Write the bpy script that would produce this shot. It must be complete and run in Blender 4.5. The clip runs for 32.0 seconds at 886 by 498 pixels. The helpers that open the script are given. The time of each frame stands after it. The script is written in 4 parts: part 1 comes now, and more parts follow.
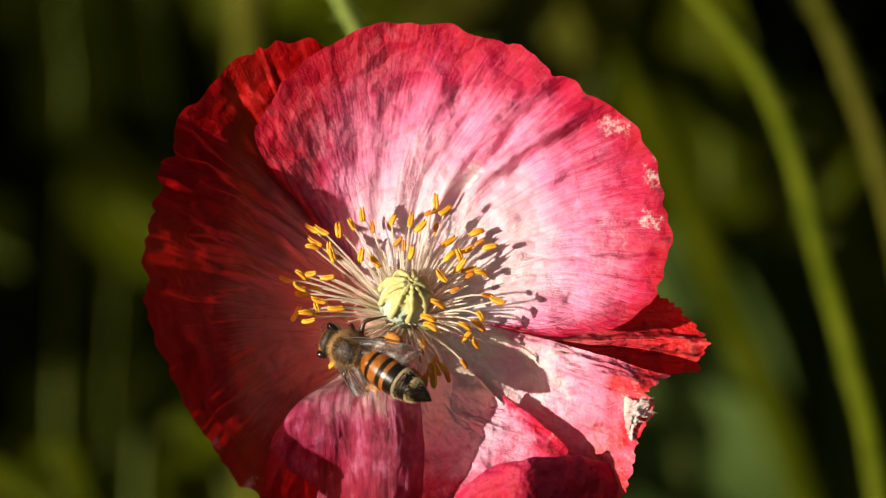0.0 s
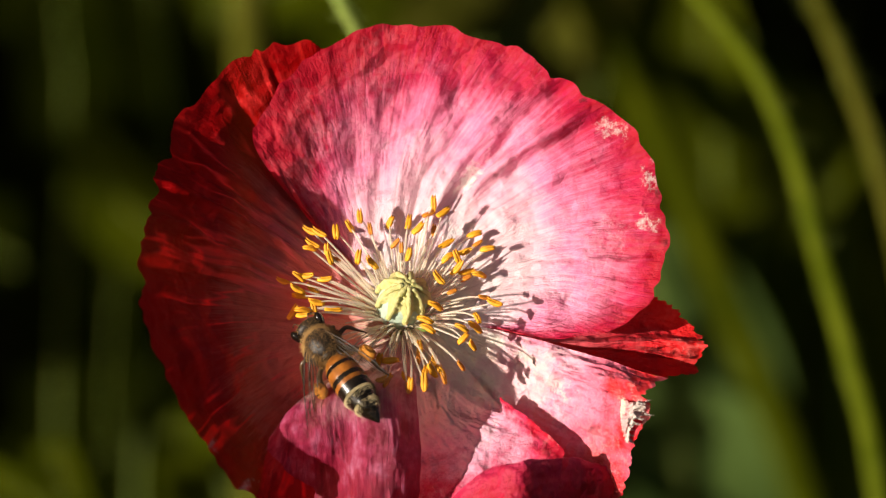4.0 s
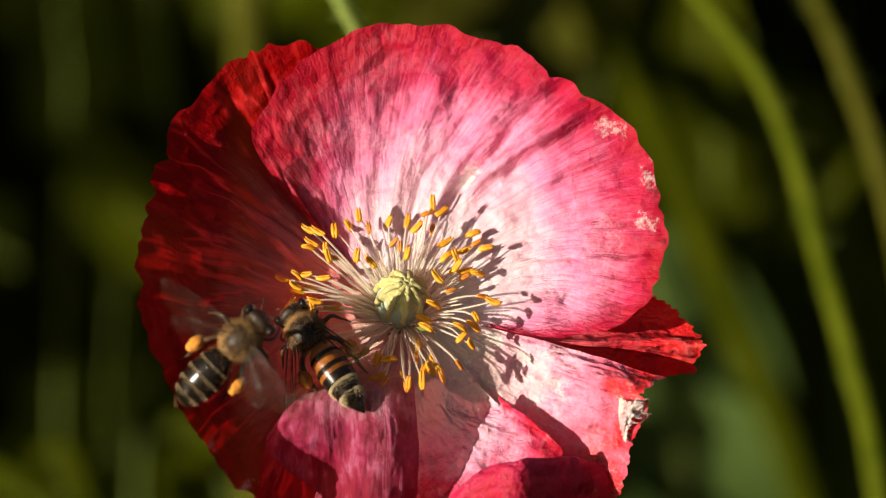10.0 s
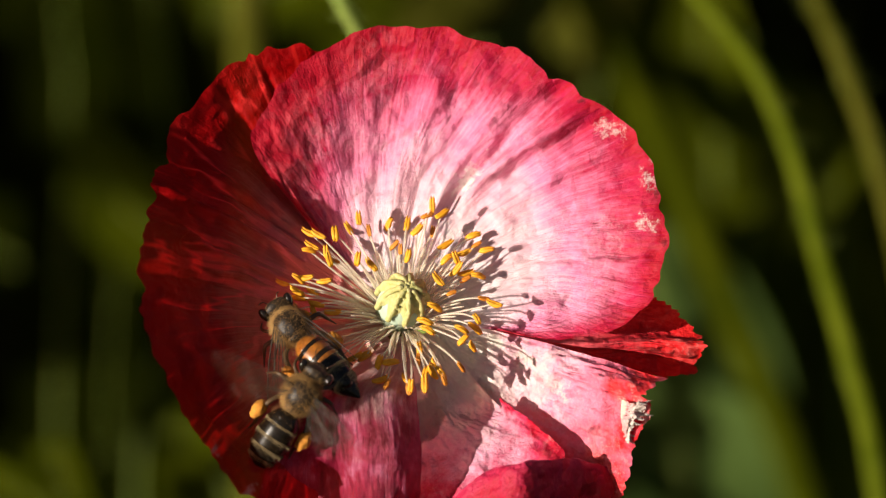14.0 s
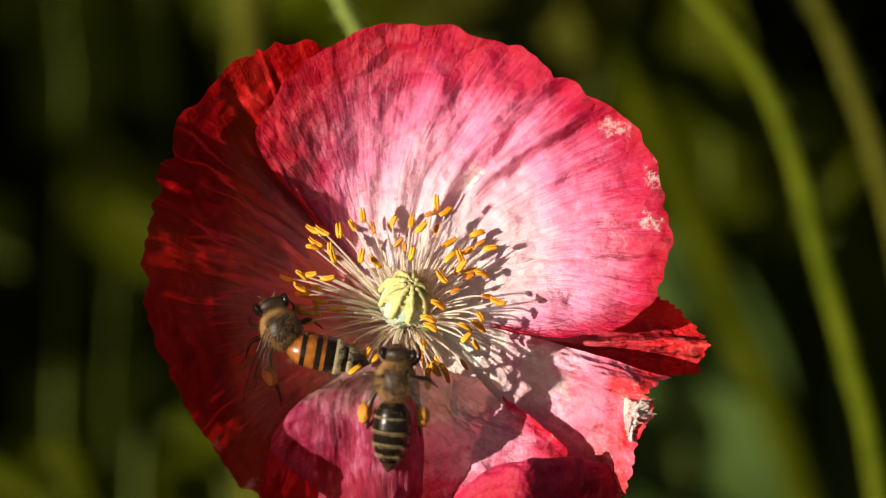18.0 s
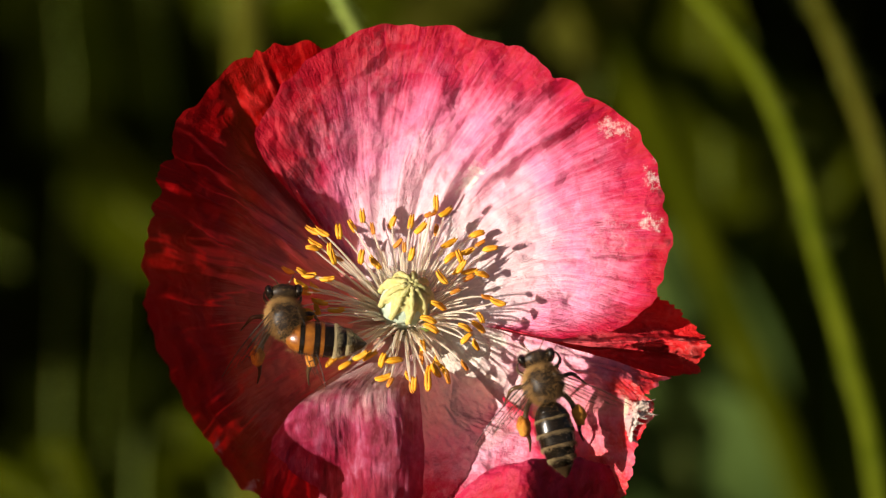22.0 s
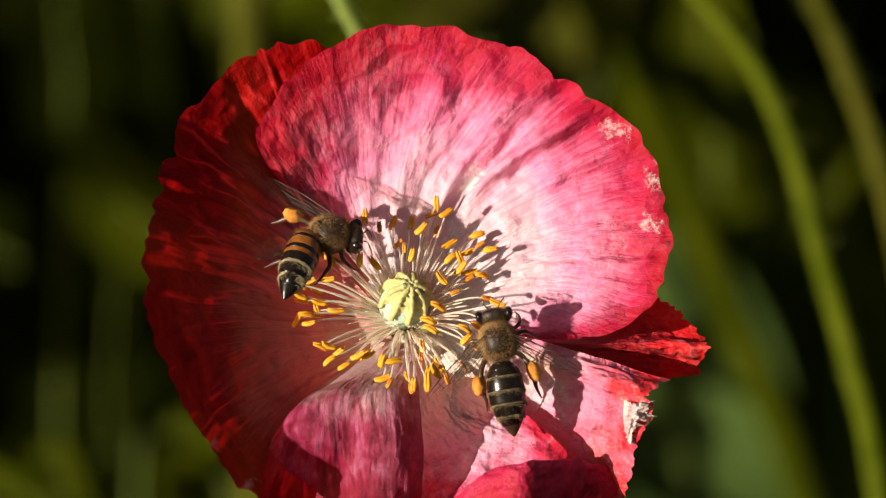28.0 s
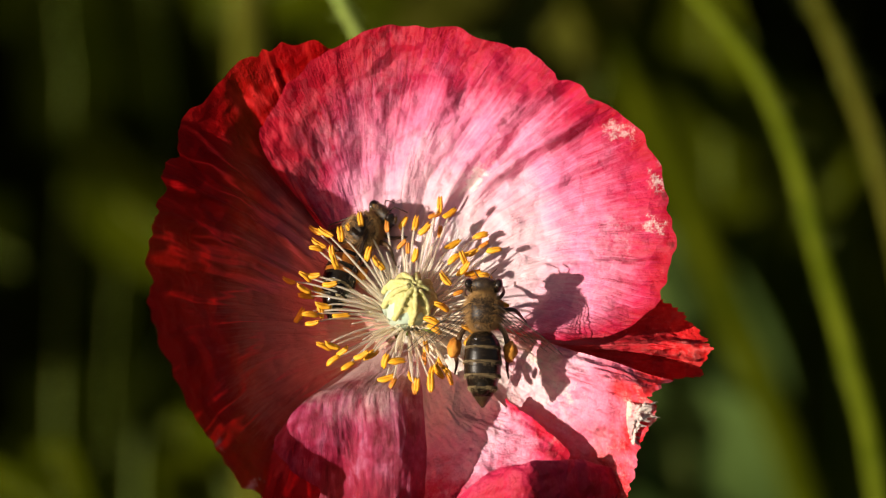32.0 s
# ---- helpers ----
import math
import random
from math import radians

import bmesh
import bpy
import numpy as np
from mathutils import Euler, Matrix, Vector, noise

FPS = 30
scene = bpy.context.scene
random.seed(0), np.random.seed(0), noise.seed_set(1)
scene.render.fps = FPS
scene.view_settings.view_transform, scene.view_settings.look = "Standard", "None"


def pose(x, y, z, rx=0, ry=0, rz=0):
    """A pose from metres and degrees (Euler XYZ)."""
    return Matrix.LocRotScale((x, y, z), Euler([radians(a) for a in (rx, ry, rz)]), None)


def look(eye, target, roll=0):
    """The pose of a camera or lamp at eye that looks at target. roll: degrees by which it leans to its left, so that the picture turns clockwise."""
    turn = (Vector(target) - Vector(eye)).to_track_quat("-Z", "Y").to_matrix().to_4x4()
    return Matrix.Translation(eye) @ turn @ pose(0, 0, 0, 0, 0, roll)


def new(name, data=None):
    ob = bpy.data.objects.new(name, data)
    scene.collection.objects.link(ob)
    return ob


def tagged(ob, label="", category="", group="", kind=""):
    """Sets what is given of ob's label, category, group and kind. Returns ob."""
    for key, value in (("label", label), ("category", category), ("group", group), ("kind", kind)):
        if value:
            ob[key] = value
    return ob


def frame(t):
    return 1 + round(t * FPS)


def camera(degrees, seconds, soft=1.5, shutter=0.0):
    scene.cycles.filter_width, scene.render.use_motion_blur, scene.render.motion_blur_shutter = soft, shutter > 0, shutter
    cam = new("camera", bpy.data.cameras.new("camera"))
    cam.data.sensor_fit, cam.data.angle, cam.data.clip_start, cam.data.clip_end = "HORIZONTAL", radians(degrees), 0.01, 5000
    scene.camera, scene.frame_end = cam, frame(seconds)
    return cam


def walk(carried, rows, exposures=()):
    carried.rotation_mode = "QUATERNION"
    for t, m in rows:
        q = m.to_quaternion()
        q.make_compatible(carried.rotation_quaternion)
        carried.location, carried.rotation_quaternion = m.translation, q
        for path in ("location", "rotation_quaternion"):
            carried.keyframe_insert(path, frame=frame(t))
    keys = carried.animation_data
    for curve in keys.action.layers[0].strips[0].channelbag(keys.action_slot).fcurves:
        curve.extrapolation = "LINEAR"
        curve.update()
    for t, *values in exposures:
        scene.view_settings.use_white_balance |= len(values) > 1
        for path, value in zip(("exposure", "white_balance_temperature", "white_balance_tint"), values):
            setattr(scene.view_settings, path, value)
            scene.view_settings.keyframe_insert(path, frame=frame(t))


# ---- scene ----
# ---------------------------------------------------------------- camera
# A long macro lens on a tripod looks down at 42 degrees onto a flower 42 cm above the soil.
PITCH = radians(42)
FWD = Vector((0, math.cos(PITCH), -math.sin(PITCH)))
RIGHT = Vector((1, 0, 0))
UPC = Vector((0, math.sin(PITCH), math.cos(PITCH)))
BACK = -FWD
TARGET = Vector((0, 0, 0.42))
DIST = 0.4929
EYE = TARGET - DIST * FWD
HALF = math.tan(radians(5))
U = DIST * HALF / 784          # one step of the plan grid: 0.055 mm at the flower

cam = camera(10, 32.0, soft=1.2, shutter=0.5)
cam.data.dof.use_dof = True
cam.data.dof.focus_distance = DIST
cam.data.dof.aperture_fstop = 20.0
walk(cam, [(0.0, look(EYE, TARGET)), (32.0, look(EYE, TARGET))], exposures=[(0.0, 0.62, 6950, 12), (32.0, 0.62, 6950, 12)])


def at(x, y, z=0.0):
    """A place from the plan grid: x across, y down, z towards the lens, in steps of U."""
    return EYE + (DIST - z * U) * (FWD + RIGHT * ((x - 784) / 784 * HALF) + UPC * ((441 - y) / 784 * HALF))


def turned(v):
    """A direction given across, up, towards the lens, in world axes."""
    return RIGHT * v[0] + UPC * v[1] + BACK * v[2]


# ---------------------------------------------------------------- light
SUN_TO = turned((-0.775, -0.04, 0.63)).normalized()
sun = new("sun", bpy.data.lights.new("sun", "SUN"))
sun.data.energy, sun.data.angle, sun.data.color = 5.0, radians(0.55), (1.0, 0.95, 0.87)
sun.matrix_world = Matrix.Translation(SUN_TO * 3) @ SUN_TO.to_track_quat("Z", "Y").to_matrix().to_4x4()
world = bpy.data.worlds.new("world")
scene.world = world
world.use_nodes = True
wn = world.node_tree
sky = wn.nodes.new("ShaderNodeTexSky")
sky.sky_type, sky.sun_disc = "NISHITA", False
sky.dust_density, sky.ozone_density = 4.0, 0.3
sky.sun_elevation = math.asin(SUN_TO.z)
sky.sun_rotation = math.atan2(SUN_TO.x, SUN_TO.y)
wn.nodes["Background"].inputs["Strength"].default_value = 0.037
wn.links.new(sky.outputs[0], wn.nodes["Background"].inputs["Color"])


# ---------------------------------------------------------------- node helpers
class Nodes:
    """A short way to write a node material."""

    def __init__(self, name):
        self.mat = bpy.data.materials.new(name)
        self.mat.use_nodes = True
        self.t = self.mat.node_tree
        self.t.nodes.clear()
        self.out = self.t.nodes.new("ShaderNodeOutputMaterial")

    def put(self, socket, value):
        if isinstance(value, bpy.types.NodeSocket):
            self.t.links.new(value, socket)
        elif isinstance(value, (tuple, list)) and len(value) == 3 and socket.type == "RGBA":
            socket.default_value = (*value, 1)
        else:
            socket.default_value = value

    def node(self, kind, out=0, props=(), **ins):
        n = self.t.nodes.new(kind)
        for key, value in props:
            setattr(n, key, value)
        for key, value in ins.items():
            key = key.replace("_", " ")
            self.put(n.inputs[int(key[1:]) if key[0] == "i" and key[1:].isdigit() else key], value)
        return n.outputs[out]

    def math(self, op, a, b=0.0, clamp=False):
        return self.node("ShaderNodeMath", 0, (("operation", op), ("use_clamp", clamp)), i0=a, i1=b)

    def noise(self, vector, scale=5.0, detail=4.0, rough=0.5, out="Fac"):
        return self.node("ShaderNodeTexNoise", out, (), Vector=vector, Scale=scale, Detail=detail, Roughness=rough)

    def coords(self, which="Object"):
        return self.node("ShaderNodeTexCoord", which)

    def stretch(self, vector, s):
        return self.node("ShaderNodeMapping", 0, (), Vector=vector, Scale=s)

    def ramp(self, fac, stops):
        n = self.t.nodes.new("ShaderNodeValToRGB")
        while len(n.color_ramp.elements) < len(stops):
            n.color_ramp.elements.new(0.5)
        for e, (p, c) in zip(n.color_ramp.elements, stops):
            e.position, e.color = p, (*c, 1) if len(c) == 3 else c
        self.put(n.inputs[0], fac)
        return n.outputs[0]

    def step(self, fac, lo, hi):
        return self.node("ShaderNodeMapRange", 0, (("clamp", True),), Value=fac, From_Min=lo, From_Max=hi)

    def mix(self, fac, a, b, mode="MIX"):
        n = self.t.nodes.new("ShaderNodeMix")
        n.data_type, n.blend_type = "RGBA", mode
        self.put(n.inputs[0], fac), self.put(n.inputs[6], a), self.put(n.inputs[7], b)
        return n.outputs[2]

    def bump(self, height, strength, distance):
        return self.node("ShaderNodeBump", 0, (), Strength=strength, Distance=distance, Height=height)

    def surface(self, shader):
        self.t.links.new(shader, self.out.inputs["Surface"])
        return self.mat

    def principled(self, **ins):
        return self.node("ShaderNodeBsdfPrincipled", 0, (), **ins)

    def blend(self, fac, a, b):
        n = self.t.nodes.new("ShaderNodeMixShader")
        self.put(n.inputs[0], fac), self.put(n.inputs[1], a), self.put(n.inputs[2], b)
        return n.outputs[0]


def simple(name, lo, hi, rough=0.5, scale=900.0, bump=0.3, depth=0.0001, metal=0.0, through_light=0.0, thin=(0, 0, 0), spec=0.5):
    """Two tones in noise at two scales, fine relief, and light coming through where it is thin."""
    n = Nodes(name)
    c = n.coords("Object")
    big, small = n.noise(c, scale, 5), n.noise(c, scale * 5.5, 4)
    fac = n.math("ADD", n.math("MULTIPLY", big, 0.65), n.math("MULTIPLY", small, 0.35))
    colour = n.mix(n.step(fac, 0.32, 0.68), lo, hi)
    bsdf = n.principled(Base_Color=colour, Roughness=rough, Metallic=metal, Specular_IOR_Level=spec, Normal=n.bump(fac, bump, depth))
    if through_light:
        bsdf = n.blend(through_light, bsdf, n.node("ShaderNodeBsdfTranslucent", 0, (), Color=thin))
    return n.surface(bsdf)


def petal_material(name, inner, middle, outer, rim, glow, scuff=0.2, start=0.30, streak=0.45, pale=(0.85, 0.78, 0.72), through_light=0.16, cloudy=0.6, crush=0.6, worn=(), vein=1.0, fade=None, blush=None, gloss=0.14, crumple=0.25, sheer=0.03, sheer_tint=(1.0, 0.13, 0.12), facet=0.5, leak=None, blotch=None, lace=0.0):
    """Thin poppy tissue: pale at the heart, streaked along the veins to a red rim, crumpled, rubbed pale in places."""
    n = Nodes(name)
    uv = n.coords("UV")
    ob = n.coords("Object")
    u = n.node("ShaderNodeSeparateXYZ", 0, (), Vector=uv)
    wander = n.node("ShaderNodeVectorMath", 0, (("operation", "MULTIPLY_ADD"),), i0=n.noise(ob, 75, 2, 0.5, "Color"), i1=(0.10, 0.035, 0.0), i2=uv)

    def along_veins(su, sv):
        """Drawn out along the veins; in crumpled tissue the same in every direction."""
        return n.stretch(wander, (su, sv * vein, 1)) if vein > 0.6 else n.stretch(ob, (su * 50, su * 50, su * 50))

    fine = n.noise(along_veins(7.0 if vein > 0.6 else 24.0, 190), 1.0, 5, 0.65)
    broad = n.noise(along_veins(2.6 if vein > 0.6 else 6.0, 26), 1.0, 4, 0.6)
    cloud = n.noise(ob, 120, 5, 0.65)
    shift = n.math("ADD", n.math("MULTIPLY", n.math("SUBTRACT", fine, 0.5), n.math("MULTIPLY", streak, n.step(u, 0.15, 0.75))),
                   n.math("ADD", n.math("MULTIPLY", n.math("SUBTRACT", broad, 0.5), streak * 0.6), n.math("MULTIPLY", n.math("SUBTRACT", cloud, 0.5), cloudy)))
    where = n.math("ADD", u, shift)
    if blush:
        along = n.node("ShaderNodeSeparateXYZ", 1, (), Vector=uv)
        where = n.math("ADD", where, n.math("MULTIPLY", n.step(along, blush[0], blush[1]), blush[2]))
    if fade:
        along = n.node("ShaderNodeSeparateXYZ", 1, (), Vector=uv)
        where = n.math("SUBTRACT", where, n.math("MULTIPLY", n.step(along, fade[0], fade[1]), n.math("MULTIPLY", fade[2], n.step(u, 1.0, 0.75))))
    colour = n.ramp(where, ((max(0.0, start - 0.30), tuple(0.4 * a + 0.6 * b for a, b in zip(inner, (0.84, 0.83, 0.58)))), (start - 0.12, inner), (start + 0.12, tuple(0.55 * a + 0.45 * b for a, b in zip(inner, middle))), (start + 0.34, middle), (0.86, outer), (1.0, rim)))
    # rubbed, fibrous white specks that follow the creases
    fibre = n.noise(along_veins(22, 60), 1.0, 6, 0.8)
    patch = n.noise(ob, 110, 4, 0.6)
    mask = n.math("MULTIPLY", n.step(fibre, 0.5, 0.68), n.step(patch, 0.66 - 0.3 * scuff, 0.82 - 0.3 * scuff), True)
    colour = n.mix(n.math("MULTIPLY", mask, 0.5), colour, pale)
    spots = n.step(n.noise(ob, 420, 4, 0.7), 0.64, 0.74)
    colour = n.mix(n.math("MULTIPLY", spots, 0.3 * scuff), colour, (0.40, 0.33, 0.29))
    mottle = n.step(n.noise(along_veins(60, 260), 1.0, 5, 0.8), 0.48, 0.75)
    colour = n.mix(n.math("MULTIPLY", n.math("MULTIPLY", mottle, n.step(u, 1.0, 0.7)), 0.06 + 0.4 * scuff), colour, tuple(0.35 * a + 0.65 * b for a, b in zip(middle, pale)))
    dusk = n.step(n.noise(along_veins(9, 70), 1.0, 5, 0.7), 0.55, 0.75)
    colour = n.mix(n.math("MULTIPLY", dusk, n.math("MULTIPLY", n.step(u, 0.45, 0.85), 0.15 if vein > 0.6 else 0.08)), colour, tuple(0.72 * c for c in rim))
    for pu, pv, ru, rv, tone in worn:
        gap = n.node("ShaderNodeVectorMath", "Value", (("operation", "LENGTH"),), i0=n.node("ShaderNodeVectorMath", 0, (("operation", "MULTIPLY"),), i0=n.node("ShaderNodeVectorMath", 0, (("operation", "SUBTRACT"),), i0=uv, i1=(pu, pv, 0)), i1=(1 / ru, 1 / rv, 0)))
        torn = n.step(n.math("ADD", gap, n.math("MULTIPLY", n.noise(ob, 620, 6, 0.8), 4.2)), 2.75, 2.25)
        colour = n.mix(n.math("MULTIPLY", torn, 0.8), colour, tone)
    cells = n.node("ShaderNodeTexVoronoi", "Distance", (), Vector=n.node("ShaderNodeVectorMath", 0, (("operation", "MULTIPLY_ADD"),), i0=n.noise(ob, 300, 3, 0.6, "Color"), i1=(0.0016, 0.0016, 0.0016), i2=ob), Scale=420.0)
    crest = n.math("POWER", n.math("SUBTRACT", 1.0, n.math("ABSOLUTE", n.math("SUBTRACT", n.math("MULTIPLY", n.noise(along_veins(9 if vein > 0.6 else 5, 34), 1.0, 4, 0.55), 4.0), 2.0))), 1.0)
    crest = n.math("MAXIMUM", crest, 0.0)
    relief = n.math("ADD", n.math("MULTIPLY", fine, 0.35), n.math("ADD", n.math("MULTIPLY", n.noise(ob, 1100, 5, 0.7), 0.45), n.math("ADD", n.math("MULTIPLY", broad, 0.5), n.math("ADD", n.math("MULTIPLY", cells, crush), n.math("MULTIPLY", crest, crush * 1.2)))))
    ridges = []
    for size in (330, 860):
        r = n.math("SUBTRACT", 1.0, n.math("ABSOLUTE", n.math("SUBTRACT", n.math("MULTIPLY", n.noise(ob, size, 2, 0.45), 5.0), 2.5)))
        ridges.append(n.math("MAXIMUM", r, 0.0))
    ridge = n.math("ADD", n.math("MULTIPLY", ridges[0], 0.65), n.math("MULTIPLY", ridges[1], 0.35))
    relief = n.math("ADD", relief, n.math("MULTIPLY", n.math("MULTIPLY", ridge, crumple), n.step(u, 0.2, 0.5)))
    rubbed = n.math("MULTIPLY", n.math("MULTIPLY", n.step(ridge, 0.62, 0.85), n.step(n.noise(ob, 150, 4, 0.6), 0.45, 0.65)), n.step(u, 0.4, 0.7))
    colour = n.mix(n.math("MULTIPLY", rubbed, crumple * 0.25), colour, pale)
    if lace:
        # a fine pale network where the tissue is rubbed thin
        web = n.math("MAXIMUM", n.math("SUBTRACT", 1.0, n.math("ABSOLUTE", n.math("SUBTRACT", n.math("MULTIPLY", n.noise(ob, 620, 5, 0.72), 4.4), 2.2))), 0.0)
        web = n.math("MULTIPLY", n.step(web, 0.35, 0.95), n.math("MULTIPLY", n.step(n.noise(ob, 170, 4, 0.65), 0.42, 0.60), n.step(u, 0.92, 0.70)))
        colour = n.mix(n.math("MULTIPLY", web, lace), colour, pale)
        fleck = n.math("MULTIPLY", n.step(n.noise(along_veins(34, 420), 1.0, 3, 0.7), 0.50, 0.66), n.step(u, 0.2, 0.5))
        colour = n.mix(n.math("MULTIPLY", fleck, 0.4 * lace), colour, tuple(0.8 * c for c in outer))
    if blotch:
        # deep and faded clouds of colour
        spread = n.noise(n.stretch(wander, (7.0, 9.0, 1)), 1.0, 4, 0.6)
        grown = n.step(u, 0.26, 0.44)
        colour = n.mix(n.math("MULTIPLY", n.step(spread, 0.52, 0.36), grown), colour, blotch[0])
        colour = n.mix(n.math("MULTIPLY", n.math("MULTIPLY", n.step(spread, 0.52, 0.70), grown), n.step(fine, 0.30, 0.60)), colour, blotch[1])
    if leak:
        # narrow fold ridges with leaking light painted in, the tissue between darkened as shade
        line = n.math("SUBTRACT", 1.0, n.math("ABSOLUTE", n.math("SUBTRACT", n.math("MULTIPLY", n.noise(along_veins(1.1, leak), 1.0, 3, 0.5), 2.0), 1.0)))
        line = n.math("MULTIPLY", n.step(line, 0.94, 0.99), n.step(n.noise(ob, 140, 3), 0.42, 0.56))
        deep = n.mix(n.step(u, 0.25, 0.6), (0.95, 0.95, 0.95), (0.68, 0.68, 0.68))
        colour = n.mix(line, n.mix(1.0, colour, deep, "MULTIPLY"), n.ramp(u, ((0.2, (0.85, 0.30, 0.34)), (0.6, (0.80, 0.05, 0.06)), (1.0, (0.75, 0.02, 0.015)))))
    # crumpled tissue: flat facets that meet in sharp creases
    bent = n.node("ShaderNodeVectorMath", 0, (("operation", "MULTIPLY_ADD"),), i0=n.noise(ob, 170, 2, 0.5, "Color"), i1=(0.006, 0.006, 0.006), i2=ob)
    for i, (dx, dy, dz, size) in enumerate(((0.8, 0.5, -0.3, 0.0021), (-0.6, 0.7, 0.4, 0.0016), (0.2, 0.9, -0.5, 0.0030), (0.9, -0.3, 0.4, 0.0026), (-0.3, 0.4, 0.9, 0.0019))):
        way = n.node("ShaderNodeVectorMath", "Value", (("operation", "DOT_PRODUCT"),), i0=bent, i1=(dx, dy, dz))
        fold = n.math("PINGPONG", n.math("ADD", way, 0.0007 * i + 0.01), size)
        relief = n.math("ADD", relief, n.math("MULTIPLY", fold, 620.0 * facet))
    normal = n.bump(relief, 0.8, 0.0006)
    front = n.principled(Base_Color=colour, Roughness=0.5, Specular_IOR_Level=gloss, Normal=normal)
    thin = n.mix(1.0, colour, n.ramp(where, ((start - 0.1, (1.0, 0.86, 0.74)), (start + 0.3, glow))), "MULTIPLY")
    back = n.node("ShaderNodeBsdfTranslucent", 0, (), Color=thin, Normal=normal)
    clear = n.node("ShaderNodeBsdfTransparent", 0, (), Color=sheer_tint)
    if leak:
        # light passes along the thin ridges
        through_light = n.math("ADD", through_light, n.math("MULTIPLY", line, 0.11))
    return n.surface(n.blend(sheer, n.blend(through_light, front, back), clear))


PINK, IVORY = (0.76, 0.185, 0.335), (0.90, 0.78, 0.75)
GLOW = (1.0, 0.12, 0.14)
petal_top_mat = petal_material("petal_rose", IVORY, PINK, (0.44, 0.012, 0.060), (0.38, 0.004, 0.018), GLOW, 0.22, 0.305, 0.40, (0.90, 0.60, 0.68), crush=0.1, crumple=0.15, facet=0.42, cloudy=0.42, lace=0.22, fade=(0.5, 0.8, 0.05), blush=(0.34, 0.06, 0.26),
                                worn=((0.93, 0.69, 0.06, 0.02, (0.6, 0.52, 0.48)), (0.98, 0.64, 0.04, 0.02, (0.6, 0.5, 0.46)), (0.50, 0.50, 0.13, 0.03, (0.88, 0.84, 0.76)), (0.30, 0.56, 0.14, 0.06, (0.9, 0.84, 0.8)), (0.95, 0.57, 0.05, 0.02, (0.6, 0.4, 0.38)), (0.985, 0.525, 0.03, 0.008, (0.10, 0.01, 0.015)), (0.985, 0.66, 0.03, 0.012, (0.12, 0.01, 0.012)), (0.99, 0.72, 0.03, 0.01, (0.12, 0.01, 0.012)), (0.96, 0.475, 0.04, 0.006, (0.14, 0.015, 0.02))))
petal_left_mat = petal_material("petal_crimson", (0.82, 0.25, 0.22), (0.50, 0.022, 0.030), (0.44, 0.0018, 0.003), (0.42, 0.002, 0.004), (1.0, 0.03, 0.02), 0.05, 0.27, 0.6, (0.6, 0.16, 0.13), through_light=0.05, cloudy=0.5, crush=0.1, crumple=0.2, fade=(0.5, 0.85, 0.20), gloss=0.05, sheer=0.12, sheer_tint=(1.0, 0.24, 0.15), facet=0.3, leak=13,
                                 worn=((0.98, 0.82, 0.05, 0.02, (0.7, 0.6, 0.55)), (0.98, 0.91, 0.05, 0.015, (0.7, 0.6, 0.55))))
petal_front_mat = petal_material("petal_magenta", (0.88, 0.72, 0.64), (0.46, 0.035, 0.11), (0.34, 0.006, 0.035), (0.40, 0.004, 0.015), GLOW, 0.3, 0.14, 0.5, (0.80, 0.30, 0.42), cloudy=0.9, crush=0.1, crumple=0.15, facet=0.35, gloss=0.35, through_light=0.3, sheer=0.16, sheer_tint=(1.0, 0.34, 0.36), blotch=((0.24, 0.004, 0.03), (0.66, 0.20, 0.34)))
petal_blush_mat = petal_material("petal_blush", (0.88, 0.79, 0.68), (0.77, 0.34, 0.47), (0.60, 0.04, 0.11), (0.50, 0.006, 0.03), GLOW, 0.5, 0.32, 0.3, cloudy=0.9, vein=0.35, crush=0.2, facet=0.5, through_light=0.28)
petal_edge_mat = petal_material("petal_wine", (0.58, 0.06, 0.15), (0.46, 0.014, 0.06), (0.36, 0.003, 0.014), (0.38, 0.003, 0.01), GLOW, 0.08, 0.22, 0.5, (0.65, 0.25, 0.28), cloudy=0.9, vein=0.35, crush=0.35, gloss=0.25)
petal_right_mat = petal_material("petal_worn", (0.80, 0.77, 0.64), (0.76, 0.27, 0.40), (0.70, 0.11, 0.18), (0.60, 0.014, 0.02), GLOW, 0.55, 0.27, 0.12, (0.80, 0.70, 0.66), cloudy=1.1, crush=0.5, vein=0.4, facet=0.6, lace=0.32,
                                  worn=((0.95, 0.34, 0.12, 0.09, (0.74, 0.68, 0.58)), (0.45, 0.25, 0.12, 0.14, (0.62, 0.60, 0.50)), (0.62, 0.42, 0.10, 0.08, (0.66, 0.6, 0.54)), (0.35, 0.12, 0.12, 0.12, (0.8, 0.78, 0.64))))
petal_red_mat = petal_material("petal_scarlet", (0.66, 0.16, 0.18), (0.55, 0.015, 0.03), (0.55, 0.008, 0.012), (0.58, 0.012, 0.012), GLOW, 0.2, 0.2, 0.4, vein=0.35, facet=0.3, crush=0.3)
petal_shred_mat = petal_material("petal_dry", (0.70, 0.26, 0.28), (0.62, 0.50, 0.45), (0.60, 0.55, 0.48), (0.46, 0.36, 0.32), GLOW, 0.9, 0.42, 0.2, cloudy=1.2, vein=0.3, facet=0.25, crush=0.3, crumple=0.1)
filament_mat = simple("filament", (0.90, 0.81, 0.64), (0.95, 0.90, 0.77), 0.4, 2500, 0.2, 0.00003, through_light=0.5, thin=(0.95, 0.88, 0.72))
